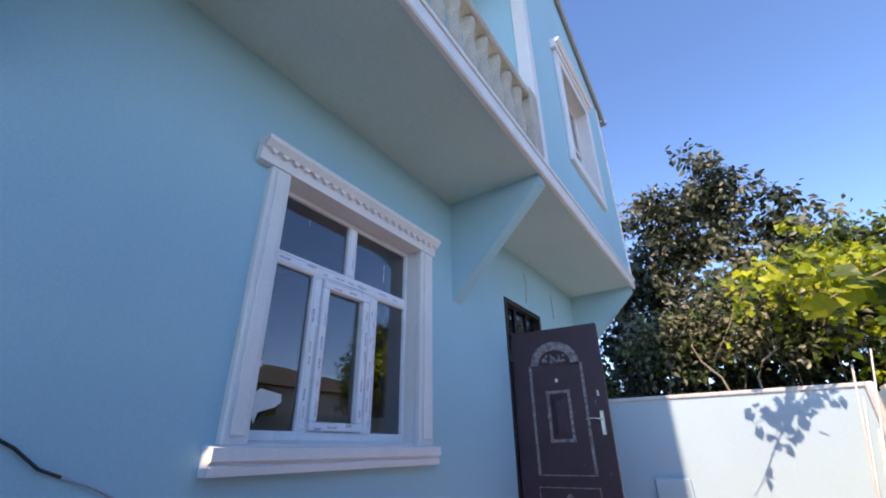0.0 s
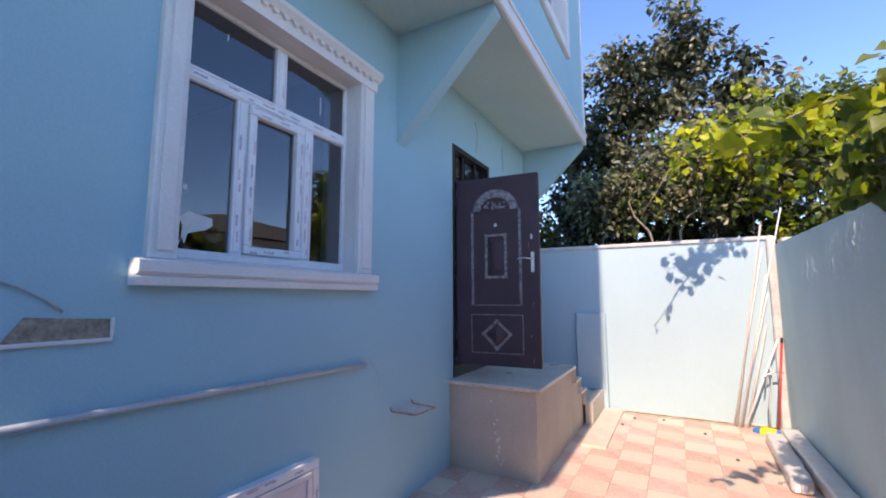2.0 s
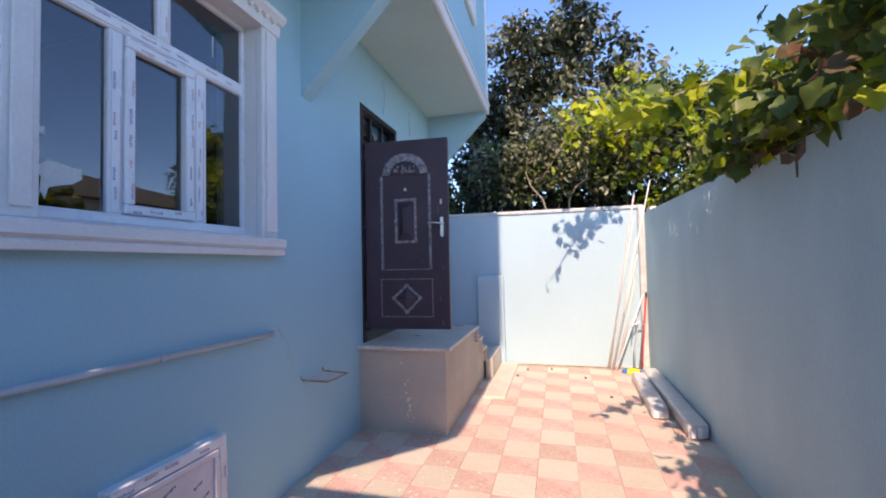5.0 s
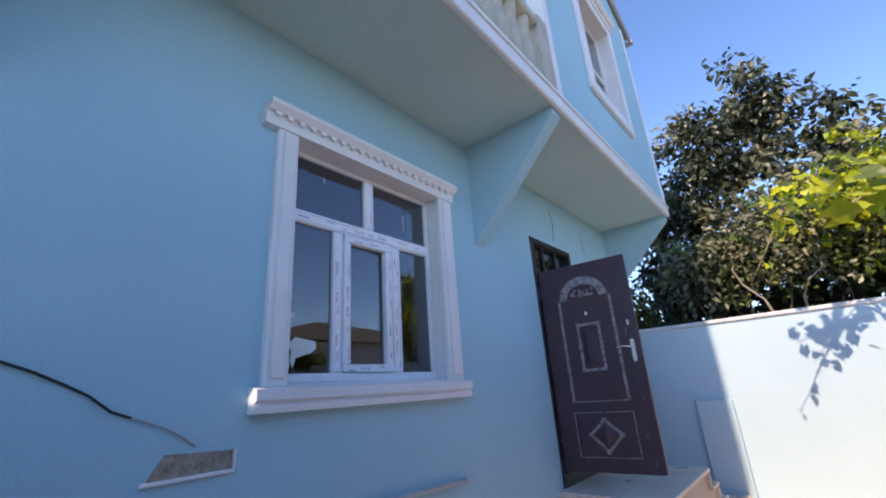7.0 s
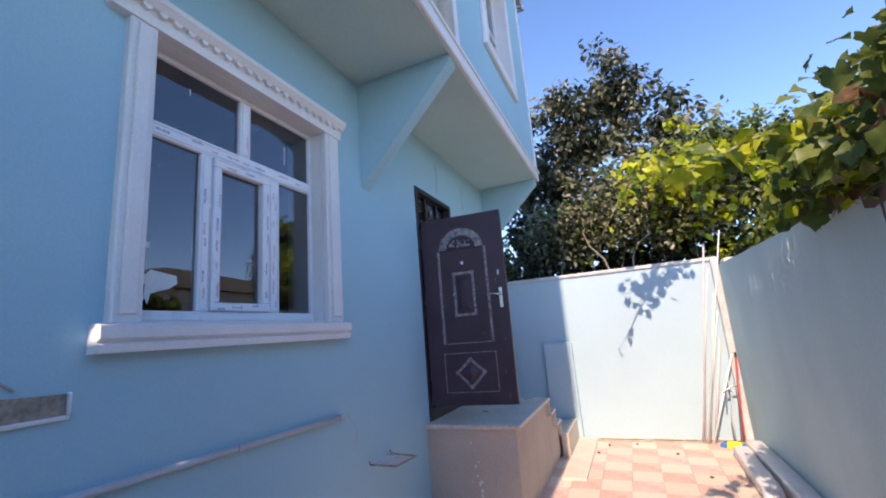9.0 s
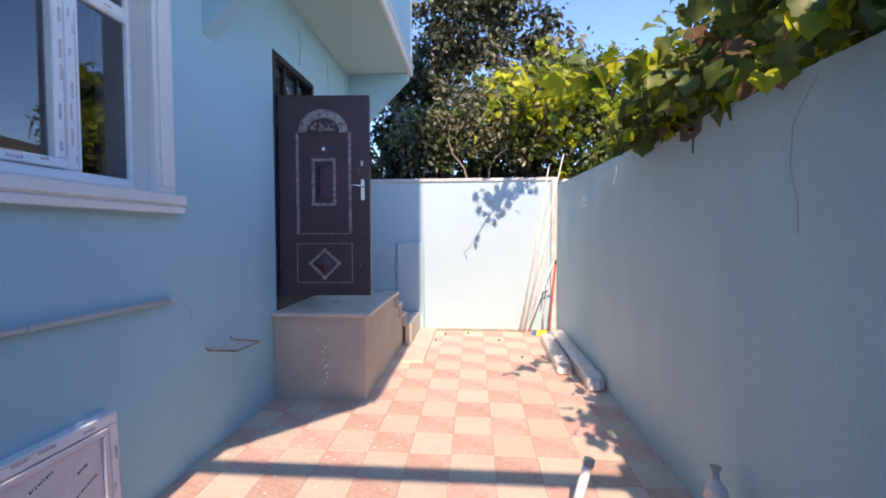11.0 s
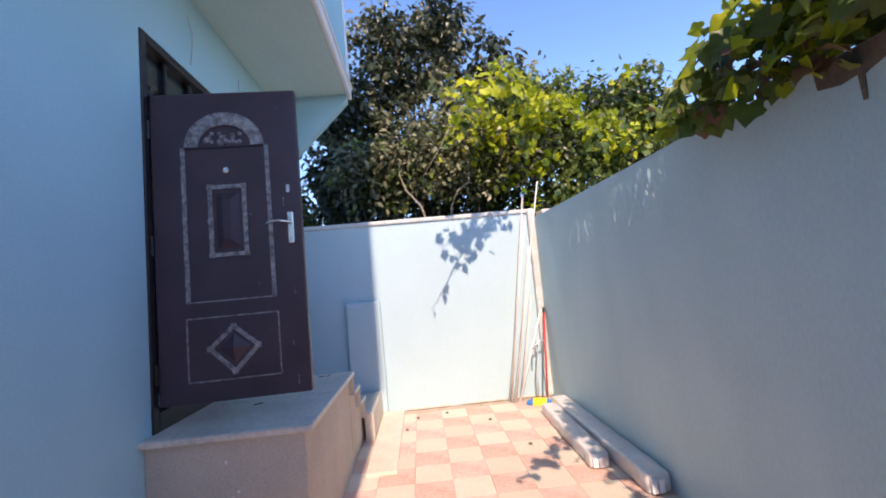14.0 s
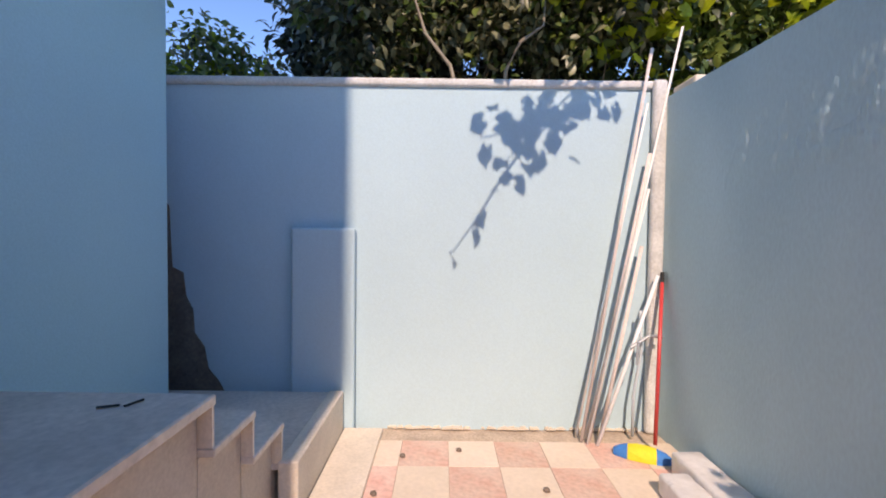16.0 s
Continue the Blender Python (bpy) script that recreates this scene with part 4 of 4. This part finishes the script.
pts = [(HX + 0.01 + 0.005 * math.sin(k * 2.1), y, z + 0.006 * math.sin(k * 1.7)) for k, (y, z) in enumerate([(0.0, 2.19), (0.15, 2.13), (0.30, 2.07), (0.44, 2.0), (0.53, 1.955), (0.62, 1.91), (0.70, 1.875), (0.78, 1.81), (0.85, 1.775), (0.91, 1.755), (0.97, 1.74), (1.04, 1.695), (1.10, 1.64)])]
part("wire", tubed(pts[:9], 0.0055, 7), BLACK, cable, smooth=True)
part("bare_end", tubed(pts[8:], 0.005, 6), STEEL, cable, "stripped grey end", smooth=True)
box_ob = thing("wall_lamp", (HX, 0.16, 2.5), "grey bulkhead lamp on the house wall", "lamp")
part("housing", boxed(HX, HX + 0.05, 0.05, 0.27, 2.36, 2.60, bevel=0.02, seg=2), STEEL, box_ob)
part("cover", boxed(HX + 0.05, HX + 0.07, 0.07, 0.25, 2.38, 2.58, bevel=0.015, seg=2), PVC, box_ob)
cr = thing("cable", (HX, 6.0, 2.5), "loose dark wire hanging from the wall above the porch", "cable")
part("wire", tubed([(HX + 0.01, 5.98 + 0.05 * math.sin(k * 0.75) + 0.02 * math.sin(k * 2.3), 3.2 - 0.091 * k) for k in range(13)], 0.0045, 6), CEMENT, cr, smooth=True)
cw = thing("cable", (HX, 5.2, 3.7), "thin grey wires hanging over the front door", "cable")
part("wire", tubed([(HX + 0.01, 5.05, 3.9), (HX + 0.02, 5.1, 3.75), (HX + 0.01, 5.07, 3.5)], 0.005, 6), GREY_PVC, cw)
part("wire", tubed([(HX + 0.01, 6.0, 3.85), (HX + 0.02, 6.0, 3.5)], 0.005, 6), GREY_PVC, cw)

structure("trim_wall_crack", tubed([(HX, 3.03, 1.23), (HX, 3.07, 1.17), (HX, 3.14, 1.10), (HX, 3.165, 1.06), (HX, 3.14, 0.97)], 0.0025, 6), CEMENT, "thin settled crack in the blue stucco", "crack")

# a plastic hatch panel leaning on the wall
hatch = thing("hatch_panel", (-1.45, 2.11, 0.07), "white plastic hatch with printed film fixed low on the wall", "panel")
lean = Matrix.Translation((-1.395, 1.765, 0.07)) @ Matrix.Rotation(radians(-2), 4, "Y")


def hatch_part(name, bm, mat, label=""):
    bmesh.ops.transform(bm, matrix=lean, verts=bm.verts[:])
    return part(name, bm, mat, hatch, label)


bm = bmesh.new()
bp, rp = bmesh.new(), bmesh.new()
W, H = 0.695, 0.62
for k, (y0, y1, z0, z1) in enumerate([(0, W, 0, 0.06), (0, W, H - 0.06, H), (0, 0.06, 0.06, H - 0.06), (W - 0.06, W, 0.06, H - 0.06)]):
    box(bm, -0.082, 0, y0, y1, z0, z1, bevel=0.006)
    if k < 2:
        prints(bp, rp, 0.0, (y0, (z0 + z1) / 2), (y1, (z0 + z1) / 2), "y", 40 + k)
    else:
        prints(bp, rp, 0.0, ((y0 + y1) / 2, z0), ((y0 + y1) / 2, z1), "z", 40 + k)
hatch_part("frame", bm, PVC, "white plastic frame")
bm = bmesh.new()
for y0, y1, z0, z1 in [(0.065, W - 0.065, 0.065, 0.10), (0.065, W - 0.065, H - 0.10, H - 0.065), (0.065, 0.10, 0.10, H - 0.10), (W - 0.10, W - 0.065, 0.10, H - 0.10)]:
    box(bm, -0.05, 0.006, y0, y1, z0, z1, bevel=0.005)
hatch_part("sash", bm, PRINT_PINK, "white sash under pink film")
hatch_part("infill", boxed(-0.02, -0.008, 0.098, W - 0.098, 0.098, H - 0.098), PRINT_PINK, "pinkish white sheet infill")
for y, z, w, a in [(0.15, 0.25, 0.17, 24), (0.33, 0.24, 0.26, 24), (0.24, 0.44, 0.12, 20), (0.46, 0.40, 0.07, 20)]:
    b2 = bmesh.new()
    for k in range(int(w / 0.013)):
        box(b2, 0, 0.0012, k * 0.013, k * 0.013 + (0.005 if k % 3 else 0.008), 0.002 * (k % 2), 0.013)
    bmesh.ops.transform(b2, matrix=Matrix.Translation((-0.0078, y, z)) @ Matrix.Rotation(radians(a), 4, "X"), verts=b2.verts[:])
    hatch_part("print", b2, BLACK)
tagged(hatch_part("film_print", bp, PRINT_BLUE), kind="stuff")
tagged(hatch_part("film_print", rp, PRINT_RED), kind="stuff")
hatch_part("handle", boxed(0.006, 0.028, 0.06, 0.13, 0.27, 0.30, bevel=0.005), PVC)

# hollow brick, wrapped slab, bucket
brick = thing("hollow_brick", (-1.36, 1.62, 0), "red hollow clay brick standing by the wall", "brick")
def hollow(bm, x0, x1, y0, y1, z0, z1, nx=3, ny=6):
    for i in range(nx + 1):
        x = x0 + (x1 - x0) * i / nx
        box(bm, x - 0.006, x + 0.006, y0, y1, z0, z1)
    for j in range(ny + 1):
        y = y0 + (y1 - y0) * j / ny
        for i in range(nx):
            x = x0 + (x1 - x0) * i / nx
            box(bm, x + 0.006, x + (x1 - x0) / nx - 0.006, y - 0.005 if j else y0, y + 0.005 if j < ny else y1, z0, z1 - 0.001)
    return bm


part("shell", hollow(bmesh.new(), -1.46, -1.25, 1.28, 1.57, 0, 0.36, 4, 7), BRICK, brick)
other = thing("hollow_brick", (-1.3, 1.1, 0), "red hollow clay brick under the bucket", "brick")
part("shell", hollow(bmesh.new(), -1.46, -1.22, 0.91, 1.17, 0, 0.29), BRICK, other)
wrapped = thing("wrapped_block", (-1.19, 1.6, 0), "cement block wrapped in clear plastic film on the tiles", "block")
bm = boxed(-1.23, -0.99, 1.24, 1.66, 0, 0.35, bevel=0.03, seg=2)
bmesh.ops.subdivide_edges(bm, edges=bm.edges[:], cuts=2)
for v in bm.verts:
    v.co += Vector((noise.noise(v.co * 14), noise.noise(v.co * 14 + Vector((5, 0, 0))), 0)) * 0.015
part("film", bm, WRAP, wrapped, smooth=True)
bucket = thing("bucket", (-1.33, 1.03, 0.291), "black plastic bucket with a wire handle", "bucket")
part("shell", lathe(bmesh.new(), [(0.10, 0.0), (0.135, 0.27), (0.142, 0.27), (0.142, 0.285), (0.128, 0.285), (0.095, 0.02)], (-1.33, 1.03, 0.291), 24), BLACK, bucket, smooth=True)
part("handle", tubed([(-1.33 + 0.145 * math.cos(a), 1.03 + 0.145 * math.sin(a), 0.561 - 0.13 * math.sin(a)) for a in (math.pi * k / 10 for k in range(11))], 0.003, 6), STEEL, bucket)
lath = tagged(link_mesh("wooden_lath", boxed(-0.03, 0.03, 0, 1.3, 0.0, 0.022, bevel=0.003, m=Matrix.Translation((-0.40, 0.85, 0.001)) @ Matrix.Rotation(radians(-4), 4, "Z")), WOOD), "brown wooden lath lying on the tiles", "lath")

# white pipe stub and tap by the yard wall
stub = thing("pipe_stub", (1.03, 2.75, 0), "white plastic pipe stub standing up from the floor", "pipe")
part("tube", tubed([(1.03, 2.75, 0), (1.08, 2.78, 0.15), (1.13, 2.805, 0.30)], 0.027, 14), PVC, stub, smooth=True)
part("collar", tubed([(1.13, 2.805, 0.29), (1.14, 2.81, 0.33)], 0.031, 14), STEEL, stub)
tap = thing("standpipe", (1.70, 2.54, 0), "dark standpipe with its tap wrapped in a white bag", "tap")
part("riser", tubed([(1.70, 2.53, 0), (1.70, 2.55, 0.26)], 0.020, 12), BLACK, tap, smooth=True)
bm = bmesh.new()
bmesh.ops.create_icosphere(bm, subdivisions=3, radius=1)
for v in bm.verts:
    d = 1 + 0.22 * noise.noise(v.co * 2.3) + 0.10 * noise.noise(v.co * 6)
    v.co = Vector((1.70 + 0.052 * v.co.x * d, 2.555 + 0.055 * v.co.y * d, 0.30 + 0.075 * v.co.z * d))
part("wrapping", bm, FILM, tap, "crumpled white plastic bag", smooth=True)
part("tap_body", tubed([(1.70, 2.56, 0.36), (1.705, 2.58, 0.40), (1.71, 2.61, 0.41)], [0.016, 0.018, 0.012], 10), STEEL, tap, smooth=True)
part("tap_wheel", lathe(bmesh.new(), [(0.006, 0), (0.026, 0.004), (0.028, 0.012), (0.006, 0.016)], (1.705, 2.58, 0.42), 10), STEEL, tap)
sheet = tagged(link_mesh("white_board", boxed(1.60, 1.81, 2.05, 2.46, 0.0, 0.05, bevel=0.006), PRINT_PINK), "pinkish white plastic board lying by the yard wall", "board")
tagged(link_mesh("stone", boxed(-0.05, 0.05, -0.035, 0.035, 0, 0.035, bevel=0.012, seg=2, m=Matrix.Translation((1.50, 2.52, 0)) @ Matrix.Rotation(radians(30), 4, "Z")), EDGE), "small yellowish stone on the tiles by the standpipe", "stone")

# wrapped profile bundles
for (x0, x1, y0, y1, z1), tilt in (((1.635, 1.815, 4.76, 6.95, 0.14), 0.0), ((1.42, 1.59, 5.25, 6.75, 0.12), -1.5)):
    ob = thing("profile_bundle", ((x0 + x1) / 2, (y0 + y1) / 2, 0), "long white profiles wrapped in clear film by the yard wall", "bundle", "wrapped bundles")
    tr = Matrix.Translation((x0, y0, 0)) @ Matrix.Rotation(radians(tilt), 4, "Z")
    bm = boxed(0, x1 - x0, 0, y1 - y0, 0.001, z1, bevel=0.02, seg=2)
    long = [e for e in bm.edges if abs(e.verts[0].co.y - e.verts[1].co.y) > 1]
    bmesh.ops.subdivide_edges(bm, edges=long, cuts=24)
    for v in bm.verts:
        v.co += Vector((noise.noise(v.co * 6), 0, abs(noise.noise(v.co * 7 + Vector((3, 1, 0)))))) * 0.012
    bmesh.ops.transform(bm, matrix=tr, verts=bm.verts[:])
    part("film", bm, FILM, ob, smooth=True)
    for k in range(2):
        b2 = boxed(0.02 + 0.05 * k, 0.06 + 0.05 * k, -0.03, 0.2, 0.02, z1 - 0.03, m=tr)
        part("profile", b2, PVC, ob)

tagged(link_mesh("stone", boxed(RX + 0.02, RX + 0.17, 7.18, 7.45, 2.39, 2.46, bevel=0.02, seg=2), EDGE), "broken cream stone lying on the yard wall", "stone")

# poles in the corner
POLES = [((1.23, 7.34, 0), (1.69, 7.43, 2.72), 0.012, STRIP), ((1.26, 7.30, 0), (1.93, 7.49, 2.90), 0.009, WHITE), ((1.29, 7.36, 0), (1.70, 7.44, 2.0), 0.014, STRIP), ((1.32, 7.28, 0), (1.76, 7.40, 1.15), 0.013, PVC),
         ((1.27, 7.38, 0), (1.70, 7.44, 1.75), 0.010, WHITE), ((1.35, 7.33, 0), (1.66, 7.44, 1.35), 0.014, STRIP), ((1.21, 7.40, 0), (1.68, 7.45, 2.35), 0.009, WHITE)]
for k, (a, b, r, m) in enumerate(POLES):
    ob = tagged(link_mesh("pole", tubed([a, b], r, 8), m, True), "long pale strip leaning in the yard corner", "pole", "leaning poles")
tagged(link_mesh("hose", tubed([(1.60, 7.38, 0.02), (1.61, 7.40, 0.3), (1.66, 7.41, 0.6), (1.65, 7.41, 0.9)], 0.011, 8), GREY_PVC, True), "grey hose standing in the yard corner", "hose")
clampt = thing("pole_clamp", (1.69, 7.36, 0.72), "small metal clamp on the leaning strips", "clamp")
part("jaw", tubed([(1.55, 7.33, 0.66), (1.68, 7.34, 0.74), (1.78, 7.36, 0.73)], 0.012, 8), STEEL, clampt)
part("screw", tubed([(1.58, 7.30, 0.55), (1.60, 7.32, 0.70)], 0.009, 8), STEEL, clampt)
broom = thing("broom", (1.6, 7.2, 0), "broom with a red handle and a blue and yellow brush", "broom")
hd = part("handle", tubed([(1.66, 7.18, 0.06), (1.80, 7.42, 1.10)], 0.013, 10), RED, broom, "red painted handle", smooth=True)
part("tip", tubed([(1.80, 7.42, 1.09), (1.805, 7.43, 1.17)], 0.014, 10), BLACK, hd)
TURNB = Matrix.Translation((1.55, 7.13, 0)) @ Matrix.Rotation(radians(-24), 4, "Z") @ Matrix.Diagonal((1.0, 1.3, 1.05, 1))
for y0, y1, m in [(-0.17, -0.085, BLUE_BRISTLE), (-0.084, 0.084, YELLOW), (0.085, 0.17, BLUE_BRISTLE)]:
    bm = bmesh.new()
    rings = []
    for k in range(7):
        x = y0 + (y1 - y0) * k / 6
        w = math.sqrt(max(0.05, 1 - (x / 0.185) ** 2))
        rings.append([bm.verts.new((x, 0.055 * w * math.cos(a) * (1 + 0.06 * noise.noise(Vector((x * 90, a * 9, 0)))), 0.002 + 0.075 * w * math.sin(a) * (1 + 0.06 * noise.noise(Vector((x * 90, a * 9, 5)))))) for a in (math.pi * j / 14 for j in range(15))])
    for p, q in zip(rings, rings[1:]):
        for j in range(15):
            bm.faces.new((p[j], p[(j + 1) % 15], q[(j + 1) % 15], q[j]))
    bm.faces.new(rings[0]), bm.faces.new(rings[-1][::-1])
    bmesh.ops.recalc_face_normals(bm, faces=bm.faces[:])
    bmesh.ops.transform(bm, matrix=TURNB, verts=bm.verts[:])
    part("bristles", bm, m, broom)
for x, y in [(0.02, 7.1), (0.38, 7.18), (0.85, 6.75), (-0.1, 6.7), (1.1, 5.9)]:
    bm = bmesh.new()
    bmesh.ops.create_icosphere(bm, subdivisions=1, radius=0.022)
    for v in bm.verts:
        v.co = Vector((v.co.x, v.co.y, v.co.z * 0.6)) * (1 + 0.3 * noise.noise(v.co * 60)) + Vector((x, y, 0.012))
    tagged(link_mesh("crumb", bm, STAIN), "small lump of dried earth on the tiles", "crumb", "crumbs on the floor")
rnd = random.Random(52)
dust_line = bmesh.new()
for k in range(70):
    x, w = rnd.uniform(-0.1, 1.7), rnd.uniform(0.01, 0.04)
    prism(dust_line, [(x - w, 0.0), (x + w, 0.0), (x + w * 0.5, rnd.uniform(0.006, 0.022)), (x - w * 0.6, rnd.uniform(0.004, 0.018))], "y", EY - rnd.uniform(0.012, 0.035), EY)
tagged(link_mesh("mortar_crumbs", dust_line, EDGE), "crumbled mortar along the foot of the end wall", "mortar", kind="stuff")
for x, y, a in [(-0.78, 5.75, 20), (-0.72, 5.78, 70), (-1.05, 4.95, 35)]:
    tagged(link_mesh("twig", boxed(-0.03, 0.03, -0.004, 0.004, 0.0, 0.005, m=Matrix.Translation((x, y, 0.862)) @ Matrix.Rotation(radians(a), 4, "Z")), BLACK), "dark chip lying on the porch slab", "twig", "chips on the porch")
rnd = random.Random(8)
drips = bmesh.new()
for k in range(15):
    y, z = rnd.gauss(-0.98, 0.03), rnd.uniform(0.1, 0.75)
    s = rnd.uniform(0.004, 0.011)
    box(drips, y - s, y + s, 4.357, 4.3595, z - s * 1.3, z + s * 1.3)
part("plaster_drip", drips, DUST, porch, "white plaster drips")

specks = bmesh.new()
rnd = random.Random(31)
for _ in range(150):
    x, y = rnd.triangular(-1.45, 0.9, -1.1), rnd.triangular(1.9, 4.3, 3.6)
    r = rnd.uniform(0.004, 0.016)
    ring = [specks.verts.new((x + r * rnd.uniform(0.6, 1.2) * math.cos(a), y + r * rnd.uniform(0.6, 1.2) * math.sin(a), 0.0022)) for a in (0, 1.05, 2.1, 3.1, 4.2, 5.2)]
    top = specks.verts.new((x, y, 0.004))
    for k in range(6):
        specks.faces.new((ring[k], ring[(k + 1) % 6], top))
tagged(link_mesh("plaster_specks", specks, DUST), "dried white plaster splashes on the tiles", "plaster", kind="stuff")

# ---- floor tiles ----
TX, TY = 0.311, 0.325
meshes = {}
for key, mat in (("pink", PINK_TILE), ("cream", CREAM_TILE)):
    bm = boxed(0.0008, TX - 0.0008, 0.0008, TY - 0.0008, -0.012, 0.0, bevel=0.0012)
    me = bpy.data.meshes.new("tile")
    bm.to_mesh(me)
    bm.free()
    me.materials.append(mat)
    meshes[key] = me
rnd = random.Random(5)
for j in range(-4, 24):
    for i in range(-6, 6):
        x, y = i * TX, 7.0 - 0.325 * 21 + j * TY
        if x + TX > RX + 0.15 or y + TY > EY + 0.1 or x < HX - 0.42 or y < -1.2:
            continue
        if x < OX - 0.2 and y > 4.5:
            continue
        o = new("tile", meshes["pink" if (i + j) % 2 == 1 else "cream"])
        o.parent = floor
        o.location = (x, y, rnd.uniform(-0.0008, 0.0012))
